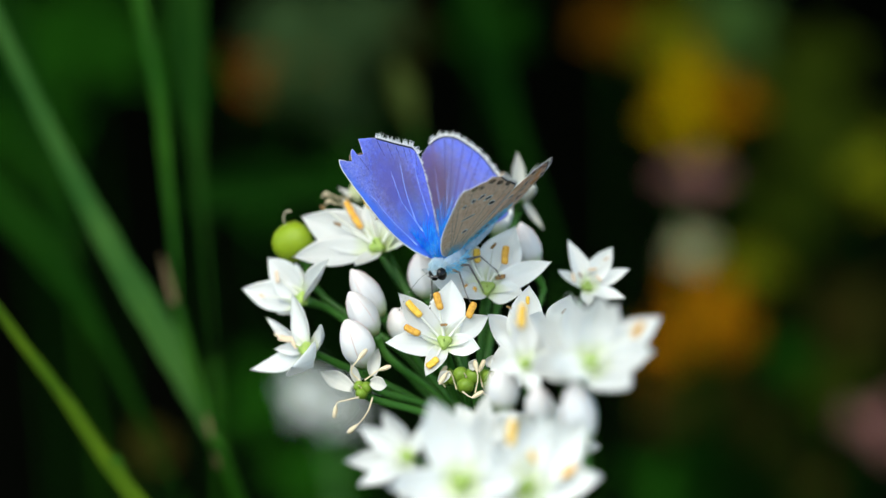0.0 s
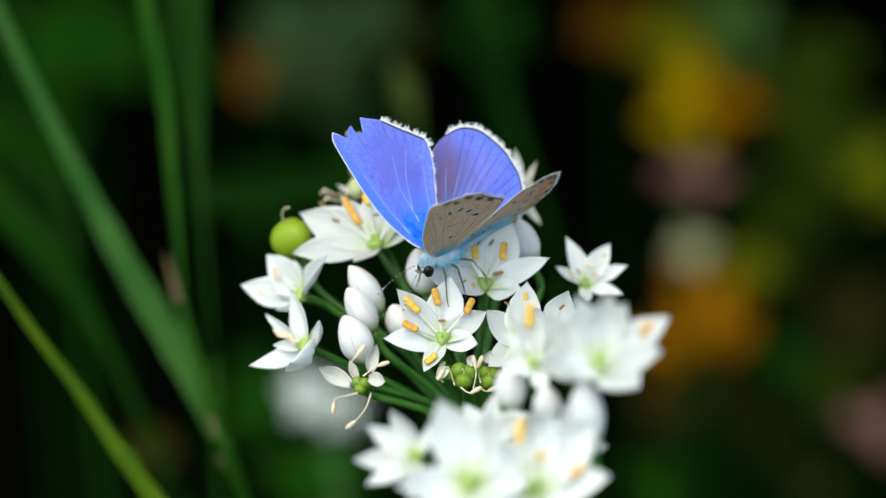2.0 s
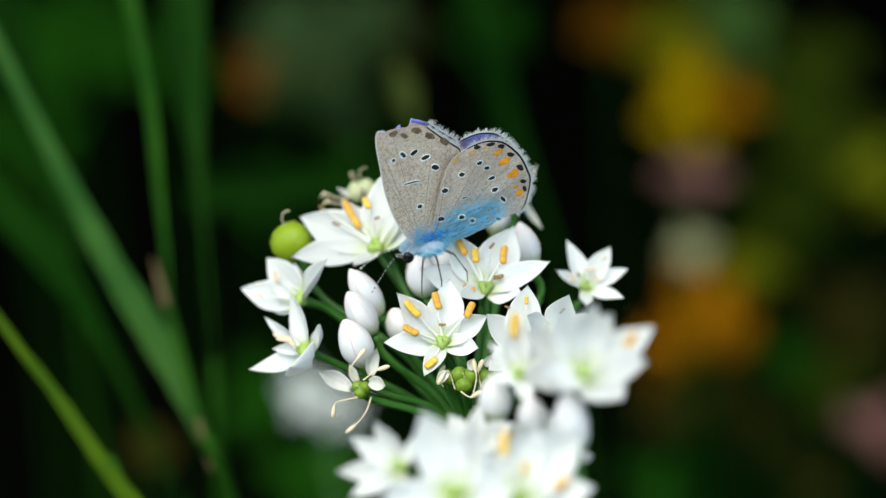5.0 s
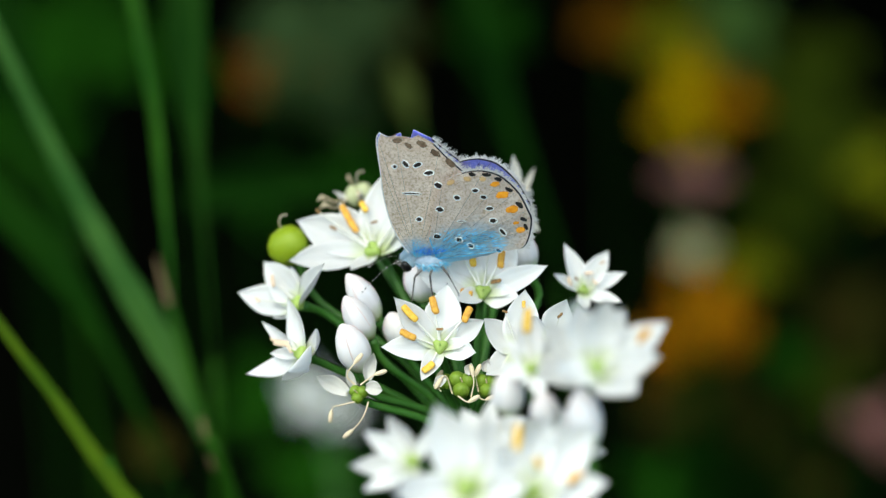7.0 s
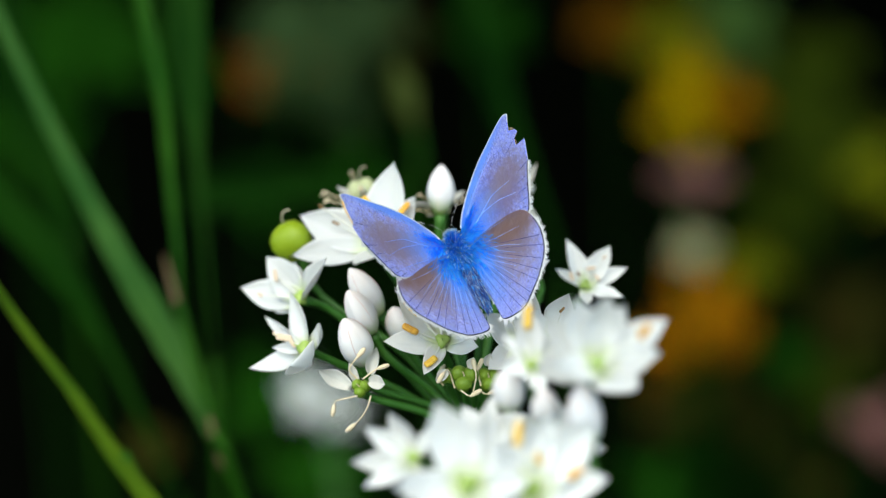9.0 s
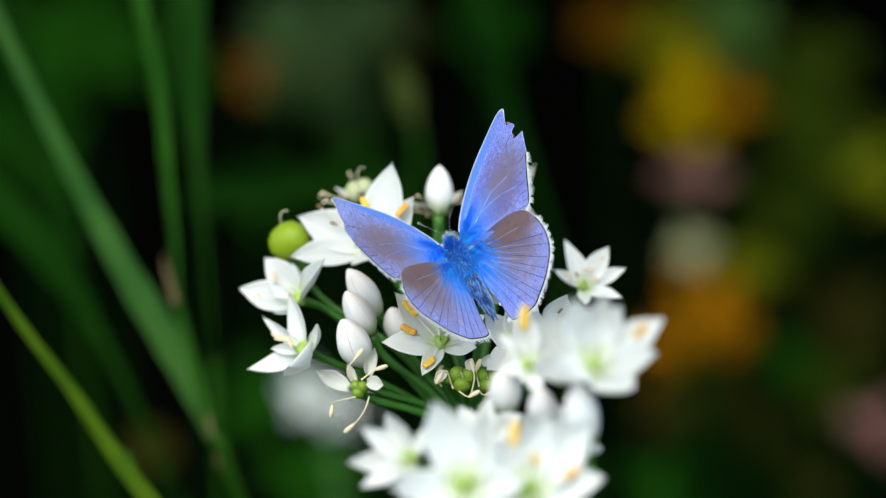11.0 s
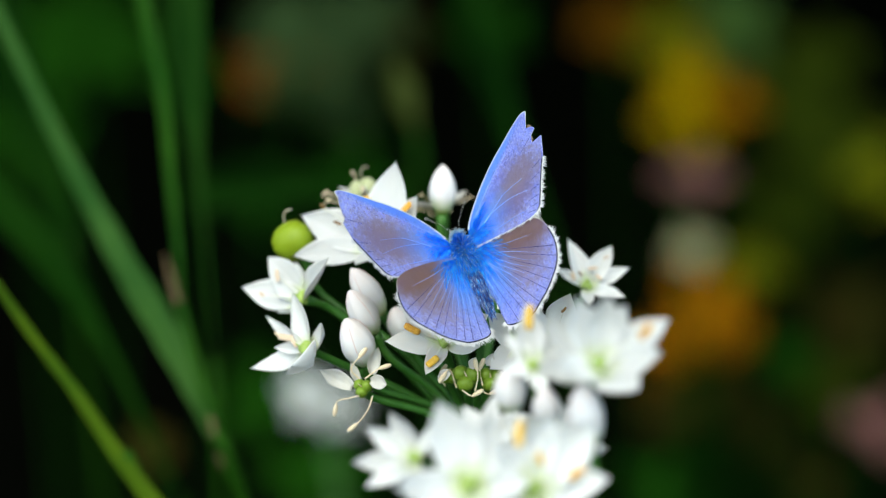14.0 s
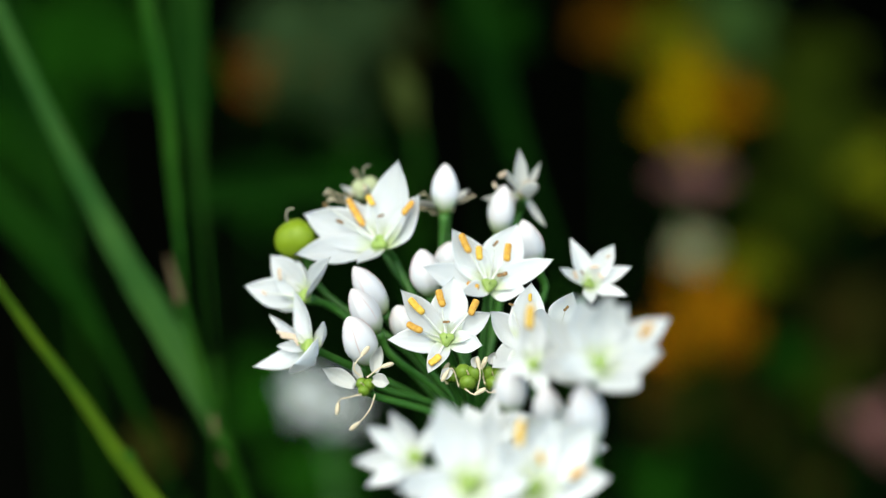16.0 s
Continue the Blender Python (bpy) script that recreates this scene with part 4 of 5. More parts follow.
def wing(name, parent, rim, margin, side, upper, under, marks, seed, label):
    """A thin wing fanned out from its hinge; margin: the share of the rim, from and to, that carries dark edge and fringe."""
    r = random.Random(seed)
    mm = 0.001
    bm = bmesh.new()
    rings = (0.0, 0.14, 0.28, 0.42, 0.56, 0.7, 0.82, 0.91, 0.955, 0.984, 1.0)
    n = len(rim)
    first, last = int(n * margin[0]), int(n * margin[1])

    def at(x, y, lift):
        q = math.hypot(x, y)
        a = math.atan2(y, x)
        pleat = 0.05 * math.sin(13 * a + seed) * min(1, q / 6) + 0.012 * (q / 8) ** 2 * 8
        return Vector((side * x, y, pleat + lift)) * mm

    grid = {}
    for layer, lift in ((0, 0.025), (1, -0.025)):
        for j, f in enumerate(rings):
            for i, (x, y) in enumerate(rim):
                grid[layer, j, i] = bm.verts.new(at(x * f, y * f, lift)) if j else (grid.get((layer, 0, 0)) or bm.verts.new(at(0, 0, lift)))
    for layer in (0, 1):
        for j in range(len(rings) - 1):
            for i in range(n - 1):
                q = [grid[layer, j, i], grid[layer, j + 1, i], grid[layer, j + 1, i + 1], grid[layer, j, i + 1]]
                q = q[:-1] if j == 0 else q
                if (layer == 0) != (side > 0):
                    q = q[::-1]
                f = bm.faces.new(q[::-1])
                edge = j == len(rings) - 2 and first <= i < last
                f.material_index = 2 if edge else layer
    for i in range(n - 1):
        k = len(rings) - 1
        bm.faces.new((grid[0, k, i], grid[0, k, i + 1], grid[1, k, i + 1], grid[1, k, i])).material_index = 3
    w = part(name, bm, (upper, under, M_MARGIN, M_FRINGE), parent, label)

    bm = bmesh.new()
    for i in range(first, min(n - 1, last + (24 if name == "forewing" else 2))):
        (x0, y0), (x1, y1) = rim[i], rim[min(i + 1, n - 1)]
        for k in range(14):
            t = k / 14 + r.uniform(0, 0.15)
            x, y = x0 + (x1 - x0) * t, y0 + (y1 - y0) * t
            q = math.hypot(x, y)
            nx, ny = (y0 - y1), (x1 - x0)
            ln = math.hypot(nx, ny) or 1
            nx, ny = nx / ln, ny / ln
            if nx * x + ny * y < 0:
                nx, ny = -nx, -ny
            long = r.uniform(0.18, 0.62) * (0.5 if i > last else 1) * (1 + 0.45 * math.sin(i * 2.1))
            a, b = r.uniform(-0.35, 0.35), 0.048
            tx, ty = -ny, nx
            tip = at(x + (nx + a * tx) * long, y + (ny + a * ty) * long, r.uniform(-0.06, 0.06))
            bm.faces.new([bm.verts.new(v) for v in (at(x - tx * b, y - ty * b, 0.01), at(x + tx * b, y + ty * b, 0.01), tip)])
    part("fringe", bm, M_FRINGE, w, "ragged white fringe of fine scales")["kind"] = "stuff"

    tuft = []
    for _ in range(620):
        x, y = rim[int(n * r.uniform(0.04, 0.96))]
        f = r.uniform(0.02, 0.30) * r.uniform(0.5, 1.0) if name == "forewing" else r.uniform(0.02, 0.42) * r.uniform(0.4, 1.0)
        tuft.append((at(x * f, y * f, 0.03), Vector((side * x, y, 0)).normalized()))
    each = iter(tuft)
    hairs(w, len(tuft), lambda q: (lambda p, d: (p, (d + Vector((0, -0.3, 0.3))) * q.uniform(0.5, 1.35) * mm))(*next(each)), M_FUR, seed, "base_hairs")
    for count, reach, m, kind in ((900, 1.1, M_FUR_C, "under_hairs"), (260, 0.9, M_FUR_G, "under_dark_hairs")) if name == "hindwing" else ((90, 0.16, M_FUR_C, "under_hairs"),):
        roots = []
        for _ in range(count):
            if name == "hindwing":
                a, f = r.uniform(0, math.tau), r.random() ** 0.5 * reach
                x, y = max(-0.35, 0.6 + 2.1 * f * math.cos(a)), min(-0.4, -3.0 + 3.9 * f * math.sin(a))
            else:
                x, y = rim[int(n * r.uniform(0.04, 0.97))]
                x, y = x * reach * r.uniform(0.08, 1.0), y * reach * r.uniform(0.08, 1.0)
            roots.append((at(x, y, -0.03), Vector((side * max(x, 0.2), y, 0)).normalized()))
        root = iter(roots)
        hairs(w, count, lambda q: (lambda p, d: (p, (d + Vector((q.uniform(-0.2, 0.2), q.uniform(-0.3, 0.1), -0.12))) * q.uniform(0.2, 0.55) * mm))(*next(root)), m, seed + 5, kind, 0.000022)

    if name == "forewing":
        edge = [at(x, y, 0.0) for x, y in rim[2:36]]
        part("costa", tube(bmesh.new(), edge, [0.085 * mm - 0.0011 * mm * k for k in range(len(edge))], 6), M_FRINGE, w, "white leading edge")
        for line in FORE_VEINS:
            pts = curve_points([at(x, y, 0.04) for x, y in line], 4)
            part("vein", tube(bmesh.new(), pts, [0.037 * mm * (1 - 0.6 * k / len(pts)) for k in range(len(pts))], 5), M_VEIN, w)
        dark, start = (0.5, 0.54, 0.58, 0.62, 0.66, 0.7, 0.74), 0.84
    else:
        dark, start = (0.3, 0.36, 0.41, 0.46, 0.5, 0.54, 0.58, 0.62, 0.67, 0.72), 0.42
    if name == "hindwing":
        for v in (0.24, 0.33, 0.385, 0.435, 0.48, 0.52, 0.56, 0.60, 0.645, 0.70, 0.76):
            x, y = rim[int(v * n)]
            line = [at(x * f + 0.12 * math.sin(9 * f + v * 30), y * f, 0.035) for f in (0.22, 0.36, 0.5, 0.64, 0.76)]
            part("vein", tube(bmesh.new(), line, [mm * q for q in (0.018, 0.022, 0.02, 0.014, 0.006)], 5), M_VEIN, w)
    for v in dark:
        x, y = rim[int(v * n)]
        fs = [start + (0.97 - start) * k / 5 for k in range(6)]
        side_step = 0.25 * math.sin(v * 40)
        line = [at(x * f + side_step * math.sin(math.pi * (f - start)) * 0.6, y * f, 0.03) for f in fs]
        part("vein", tube(bmesh.new(), line, [mm * (0.01 + 0.024 * k / 5) for k in range(6)], 5), M_VEIN_D, w)
    for v in (0.15, 0.3, 0.4, 0.48, 0.56, 0.64, 0.74):
        x, y = rim[int(v * n)]
        line = [at(x * f, y * f, -0.045) for f in (0.2, 0.35, 0.5, 0.85, 0.96)]
        part("vein", tube(bmesh.new(), line, [0.024 * mm * (1 - 0.4 * k / 5) for k in range(5)], 5), M_VEIN_U, w)
    for kind, (m, pts, more) in marks.items():
        for x, y, long, broad, a0 in pts:
            bm = bmesh.new()
            a0 = radians(a0)
            deep = -0.05 - (0.012 if m is M_SPOT else 0)
            ring = []
            for j in range(14):
                a = j * math.tau / 14
                ragged = r.uniform(0.82, 1.12)
                ex, ey = (long + more) * math.cos(a) * ragged, (broad + more) * math.sin(a) * ragged
                ring.append(bm.verts.new(at(x + ex * math.cos(a0) - ey * math.sin(a0), y + ex * math.sin(a0) + ey * math.cos(a0), deep)))
            top = bm.verts.new(at(x, y, deep - 0.012))
            for j in range(14):
                bm.faces.new((ring[j], ring[(j + 1) % 14], top) if side < 0 else (ring[(j + 1) % 14], ring[j], top))
            part(kind, bm, m, w)
    return w


def hairs(parent, count, place, m, seed, name="fur", thick=0.000032):
    """Fine hairs as slim blades; place(r) gives a root and a way."""
    r = random.Random(seed)
    bm = bmesh.new()
    for _ in range(count):
        p, d = place(r)
        s = Vector((r.uniform(-1, 1), r.uniform(-1, 1), r.uniform(-1, 1))).cross(d).normalized() * thick
        bend = Vector((0, -0.2, -0.05)) * d.length
        a, b = bm.verts.new(p - s), bm.verts.new(p + s)
        c, e = bm.verts.new(p + d * 0.6 + s * 0.6), bm.verts.new(p + d * 0.6 - s * 0.6)
        t = bm.verts.new(p + d + bend)
        bm.faces.new((a, b, c, e))
        bm.faces.new((e, c, t))
    ob = part(name, bm, m, parent)
    ob["kind"] = "stuff"
    return ob


def build_butterfly():
    bf = tagged(new("butterfly"), "blue butterfly with torn wing tips and furry blue body on flowers", "butterfly")
    mm = 0.001
    bm = bmesh.new()
    bmesh.ops.create_uvsphere(bm, u_segments=20, v_segments=14, radius=mm)
    bmesh.ops.transform(bm, matrix=Matrix.Diagonal((1.05, 1.75, 1.1, 1)), verts=bm.verts)
    thorax = part("thorax", bm, M_BELLY, bf, "stout thorax under blue fur")

    def on_thorax(r):
        v = Vector((r.gauss(0, 1), r.gauss(0, 1), r.gauss(0, 1))).normalized()
        v.z = abs(v.z) * 0.5 + 0.55
        v.x *= 0.62
        p = Vector((v.x * 1.0, v.y * 1.7, v.z * 1.05)) * mm
        return p, (Vector((v.x * 0.9 + r.uniform(-0.25, 0.25), v.y * 0.9, v.z)) + Vector((0, -0.55, 0.2))).normalized() * r.uniform(0.7, 1.7) * mm

    hairs(thorax, 2600, on_thorax, M_FUR, 3)
    hairs(thorax, 460, on_thorax, M_BODY, 41, "dark_hairs")
    hairs(thorax, 330, on_thorax, M_FUR_P, 42, "pale_hairs")

    def on_belly(r):
        v = Vector((r.gauss(0, 1), r.gauss(0, 1), -abs(r.gauss(0, 1)))).normalized()
        return Vector((v.x * 0.95, v.y * 1.7, v.z * 1.05)) * mm, (v + Vector((0, -0.9, 0))).normalized() * r.uniform(0.3, 0.75) * mm

    hairs(thorax, 520, on_belly, M_FUR_C, 4, "belly_fur")
    hairs(thorax, 380, on_belly, M_FUR_P, 43, "pale_belly_fur")
    bm = bmesh.new()
    prof = [(0.3, 0.0), (0.65, 0.5), (0.78, 1.4), (0.78, 2.4), (0.72, 3.4), (0.7, 4.3), (0.55, 5.2), (0.32, 6.0), (0.08, 6.4)]
    lathe(bm, [(a * mm * (1 + 0.05 * (i % 2)), z * mm) for i, (a, z) in enumerate(prof)], 16)
    bmesh.ops.transform(bm, matrix=pose(0, -1.2 * mm, 0.15 * mm, 86, 0, 0), verts=bm.verts)
    abdomen = part("abdomen", bm, M_BELLY, bf, "slim dark abdomen dusted with blue hairs")

    def on_abdomen(r):
        a, y = r.uniform(0.7, math.pi - 0.7), r.uniform(1.0, 7.2)
        w = 0.75 if y < 5 else 0.75 - 0.27 * (y - 5)
        v = Vector((math.cos(a), 0, math.sin(a)))
        return Vector((v.x * w, -y, v.z * w + 0.15 + 0.06 * y)) * mm, (v * 0.2 + Vector((0, -1, 0.1))).normalized() * r.uniform(0.5, 1.2) * mm

    hairs(abdomen, 1800, on_abdomen, M_BODY, 12, "dark_hairs", 0.00004)
    hairs(abdomen, 300, on_abdomen, M_FUR, 5)
    hairs(abdomen, 420, on_abdomen, M_FUR_P, 6, "pale_hairs")
    bm = bmesh.new()
    bmesh.ops.create_uvsphere(bm, u_segments=16, v_segments=10, radius=0.8 * mm)
    head = part("head", bm, M_FUR_P, bf, "small furry head")
    head.matrix_basis = pose(0, 2.25 * mm, -0.15 * mm) @ Matrix.Diagonal((0.92, 0.92, 0.92, 1))
    hairs(head, 1500, lambda r: ((lambda v: (v * 0.7 * mm, (v + Vector((0, -0.5, 0.4))).normalized() * r.uniform(0.4, 0.9) * mm))(
        Vector((r.gauss(0, 0.45), r.gauss(-0.3, 0.8), 0.25 + abs(r.gauss(0.5, 0.8)))).normalized())), M_FUR_P, 8, "face_hairs", 0.00005)
    for s in (-1, 1):
        bm = bmesh.new()
        bmesh.ops.create_uvsphere(bm, u_segments=16, v_segments=12, radius=0.64 * mm)
        bmesh.ops.transform(bm, matrix=Matrix.Diagonal((0.7, 0.95, 1.1, 1)), verts=bm.verts)
        e = part("eye", bm, M_EYE, head, "glossy black compound eye")
        e.matrix_basis = pose(0.56 * s * mm, 0.3 * mm, -0.25 * mm)
        bm = bmesh.new()
        line = curve_points([(0.25 * s * mm, 0.4 * mm, 0.45 * mm), (0.9 * s * mm, 2.1 * mm, 0.2 * mm), (1.7 * s * mm, 3.7 * mm, -0.7 * mm), (2.3 * s * mm, 5.2 * mm, -1.8 * mm)], 12)
        k = len(line)
        tube(bm, line, [0.026 * mm if i < k * 0.82 else 0.026 * mm + 0.06 * mm * math.sin((i / k - 0.82) / 0.18 * math.pi) for i in range(k)], 6)
        for f in bm.faces:
            f.material_index = int((f.calc_center_median() * 1000).length * 4.5) % 2
        part("antenna", bm, (M_EYE, M_FRINGE), head, "black and white banded antenna")
        bm = tube(bmesh.new(), [(0.2 * s * mm, 0.45 * mm, -0.3 * mm), (0.25 * s * mm, 1.0 * mm, -0.2 * mm), (0.2 * s * mm, 1.5 * mm, 0.1 * mm)], [0.16 * mm, 0.14 * mm, 0.05 * mm], 6)
        part("palp", bm, M_LEG, head)
        for i, (y, fy) in enumerate(((1.0, 2.2), (0.0, 0.2), (-0.9, -2.4))):
            knee = (1.9 * s * mm, (y + fy) / 2 * mm, -0.8 * mm)
            bm = tube(bmesh.new(), [(0.5 * s * mm, y * mm, -0.8 * mm), knee], [0.16 * mm, 0.1 * mm], 6)
            tube(bm, [knee, ((2.3 + 0.1 * i) * s * mm, fy * mm, -2.8 * mm), ((2.7 + 0.1 * i) * s * mm, (fy + 0.25) * mm, -3.7 * mm)], [0.09 * mm, 0.07 * mm, 0.04 * mm], 6)
            part("leg", bm, M_LEG, bf, "thin grey-brown jointed leg")
    wings = {}
    for s, tag in ((-1, "left"), (1, "right")):
        tip = TIP_WORN if s < 0 else TIP_TORN
        rim = wing_outline([(0.2, 0.4), *COSTA], 5)[:-1] + list(tip) + wing_outline(MARGIN, 5)
        nf = len(rim)
        fore_marks = {"ring": (M_RING, FORE_SPOTS, 0.13), "smudge": (M_SMUDGE, FORE_SMUDGES, 0.0), "spot": (M_SPOT, FORE_SPOTS, 0.0)}
        wings["fore", s] = wing("forewing", bf, rim, ((35 + len(tip)) / nf, (35 + len(tip) + 16) / nf), s, M_UPPER, M_UNDER, fore_marks, 11 + s,
                                "violet-blue forewing with a torn notch near the tip" if s > 0 else "violet-blue forewing, spotted grey-brown beneath, with a worn tip")
        rim = wing_outline(HIND, 5)
        nh = len(rim)
        hind_marks = {"ring": (M_RING, HIND_SPOTS, 0.13), "pale_lunule": (M_LUNULE_P, HIND_ORANGE[:3], 0.0), "orange_lunule": (M_LUNULE, HIND_ORANGE[3:], 0.03),
                      "edge_spot": (M_SPOT, HIND_BLACK, 0.0), "spot": (M_SPOT, HIND_SPOTS, 0.0)}
        wings["hind", s] = wing("hindwing", bf, rim, (20 / nh, 67 / nh), s, M_UPPER_H, M_UNDER_H, hind_marks, 21 + s,
                                "rounded violet-blue hindwing, grey beneath with orange spots and a blue base")
    return bf, wings


butterfly, WINGS = build_butterfly()


def stance(x, y, z, yaw, pitch, roll):
    return pose(x, y, z, 0, 0, yaw) @ pose(0, 0, 0, pitch, 0, 0) @ pose(0, 0, 0, 0, roll, 0)


def hinge(fore, side, lift, sweep, twist):
    """The pose of a wing on the body: lifted from flat, swept forward, twisted about its span."""
    x, y, z = (0.00092, 0.00114, 0.00078) if fore else (0.00083, -0.00022, 0.00058)
    return pose(x * side, y, z) @ pose(0, 0, 0, 0, -lift * side, 0) @ pose(0, 0, 0, 0, 0, sweep * side) @ pose(0, 0, 0, twist, 0, 0)


# ---- plants behind ----
M_PETAL_FAR = mat("petal_cream_far", (0.429, 0.41, 0.214), (0.561, 0.52, 0.281), 60, 0.6, 0.1, 0.2, gloss=0.02)
M_LEAF_D = mat("leaf_dull_green", (0.0428, 0.0887, 0.0275), (0.0765, 0.131, 0.0428), 60, 0.55, 0.2, 0.2, gloss=0.02)
M_LEAF_M = mat("leaf_olive", (0.0312, 0.0552, 0.0036), (0.0552, 0.0744, 0.0048), 60, 0.55, 0.2, 0.2, gloss=0.02)
M_LEAF_Y = mat("leaf_yellow_green", (0.126, 0.151, 0.00504), (0.189, 0.189, 0.00756), 60, 0.55, 0.2, 0.2, gloss=0.02)


def leaf_mesh(width, seed):
    r = random.Random(seed)
    k, wave = r.uniform(0.1, 0.25), r.uniform(0, 6)

    def point(s, c):
        w = width * max(0.01, math.sin(math.pi * s ** 0.8)) ** 0.8
        return (c * w, s, -k * s * s + 0.25 * abs(c) * w + 0.02 * math.sin(9 * s + wave) * c)

    return sheet(bmesh.new(), 8, 4, point, 0.012)


SHAPES = {}


def clump(at, spread, count, m, label, category, shape):
    """A plant on its stem: leaves or petals round the place at its top."""
    at = Vector(at)
    r = random.Random(int(at.x * 9000) + int(at.y * 7000))
    p = tagged(new("weed" if shape == "leaf" else "garden_flower"), label, category, "plants behind")
    p.matrix_basis = Matrix.Translation((at.x, at.y, 0))
    top = Vector((0, 0, at.z))
    part("stem", tube(bmesh.new(), curve_points([(0, 0, -0.01), (0.004, 0.006, at.z * 0.5), top], 5), 0.0009, 6), M_BLADE_SHADE, p)
    for i in range(count):
        key = (m.name, i % 3)
        if key not in SHAPES:
            SHAPES[key] = mesh_of("leaf" if shape == "leaf" else "petal", leaf_mesh(0.27 if shape == "leaf" else 0.22, i), m)
        long = spread * r.uniform(0.8, 1.25)
        a = i * 2.4 + r.uniform(-0.4, 0.4)
        way = Vector((math.cos(a), -0.25 + 0.3 * math.sin(a), 0.9 * math.sin(a) + 0.1))
        root = top + way * spread * r.uniform(-0.1, 0.15)
        q = part("leaf" if shape == "leaf" else "petal", SHAPES[key], None, p)
        q.matrix_basis = turned(root, way, (r.uniform(-0.4, 0.4), -0.8, 0.8), long)


clump((0.042, 0.513, 0.242), 0.0086, 9, M_LEAF_B, 'withered orange-brown leaves on a low weed', 'plant', 'leaf')
clump((0.062, 0.526, 0.222), 0.0088, 8, M_YELLOW, 'yellow daisy flower far behind', 'flower', 'petal')
clump((0.06, 0.53, 0.207), 0.0089, 7, M_YELLOW, 'yellow daisy flower far behind', 'flower', 'petal')
clump((0.059, 0.46, 0.224), 0.0073, 6, M_PINKPETAL, 'faded dusky pink flower', 'flower', 'petal')
clump((0.054, 0.39, 0.238), 0.0046, 9, M_PETAL_FAR, 'white flower far behind', 'flower', 'petal')
clump((0.061, 0.448, 0.198), 0.0093, 9, M_LEAF_O, 'orange-brown leaves on a weed', 'plant', 'leaf')
clump((0.055, 0.462, 0.181), 0.0082, 6, M_LEAF_O, 'orange-brown leaves on a weed', 'plant', 'leaf')
clump((0.07, 0.463, 0.182), 0.0068, 4, M_LEAF_O, 'orange-brown leaves on a weed', 'plant', 'leaf')
clump((0.076, 0.569, 0.221), 0.0126, 9, M_LEAF_L, 'pale green leaves of a weed', 'plant', 'leaf')
clump((0.101, 0.537, 0.2), 0.0131, 9, M_LEAF_M, 'olive green leaves of a low weed', 'plant', 'leaf')
clump((0.104, 0.478, 0.215), 0.0095, 7, M_LEAF_Y, 'yellow-green leaves of a low weed', 'plant', 'leaf')
clump((0.09, 0.548, 0.176), 0.0119, 8, M_LEAF_M, 'olive green leaves of a low weed', 'plant', 'leaf')
clump((0.074, 0.47, 0.197), 0.0082, 6, M_LEAF_Y, 'yellow-green leaves of a low weed', 'plant', 'leaf')
clump((0.102, 0.5, 0.168), 0.0128, 8, M_LEAF_K, 'dead brown leaves of a low weed', 'plant', 'leaf')
clump((0.084, 0.46, 0.176), 0.0082, 5, M_LEAF, 'dark green leaves of a low weed', 'plant', 'leaf')
clump((0.071, 0.475, 0.16), 0.0084, 6, M_LEAF_K, 'dead brown leaves of a low weed', 'plant', 'leaf')
clump((0.055, 0.455, 0.165), 0.0075, 6, M_LEAF_K, 'dead brown leaves of a low weed', 'plant', 'leaf')
clump((0.099, 0.493, 0.151), 0.0100, 5, M_LEAF_M, 'olive green leaves of a low weed', 'plant', 'leaf')
clump((0.081, 0.488, 0.141), 0.0086, 5, M_LEAF_K, 'dead brown leaves of a low weed', 'plant', 'leaf')
clump((0.052, 0.494, 0.155), 0.0064, 4, M_LEAF_B, 'rust-brown leaves of a low weed', 'plant', 'leaf')
clump((0.101, 0.435, 0.171), 0.0088, 6, M_PINKPETAL, 'dusky pink flower far behind', 'flower', 'petal')
clump((0.044, 0.359, 0.196), 0.0072, 4, M_LEAF, 'green leaves near the ground', 'plant', 'leaf')
clump((-0.048, 0.489, 0.239), 0.0061, 4, M_LEAF_R, 'rust-red withered leaves of a weed', 'plant', 'leaf')
clump((-0.028, 0.508, 0.232), 0.0056, 2, M_LEAF_R, 'reddish withered leaves of a weed', 'plant', 'leaf')
clump((0.011, 0.531, 0.234), 0.0100, 8, M_LEAF, 'dark green leaves of a low weed', 'plant', 'leaf')
clump((-0.043, 0.440, 0.228), 0.0075, 7, M_LEAF, 'dark green leaves of a low weed', 'plant', 'leaf')
clump((-0.055, 0.283, 0.247), 0.0043, 6, M_LEAF_K, 'brown dried leaves of a weed', 'plant', 'leaf')
clump((-0.024, 0.255, 0.256), 0.0081, 7, M_LEAF, 'dark green leaves of a low weed', 'plant', 'leaf')
clump((-0.037, 0.367, 0.214), 0.0096, 8, M_LEAF, 'dark green leaves of a low weed', 'plant', 'leaf')
clump((-0.082, 0.456, 0.262), 0.0143, 10, M_LEAF, 'dark green leaves of a low weed', 'plant', 'leaf')
clump((-0.097, 0.447, 0.243), 0.0130, 9, M_LEAF, 'dark green leaves of a low weed', 'plant', 'leaf')
clump((-0.094, 0.454, 0.257), 0.0117, 9, M_LEAF, 'dark green leaves of a low weed', 'plant', 'leaf')
clump((-0.055, 0.397, 0.278), 0.0072, 8, M_LEAF, 'dark green leaves of a low weed', 'plant', 'leaf')

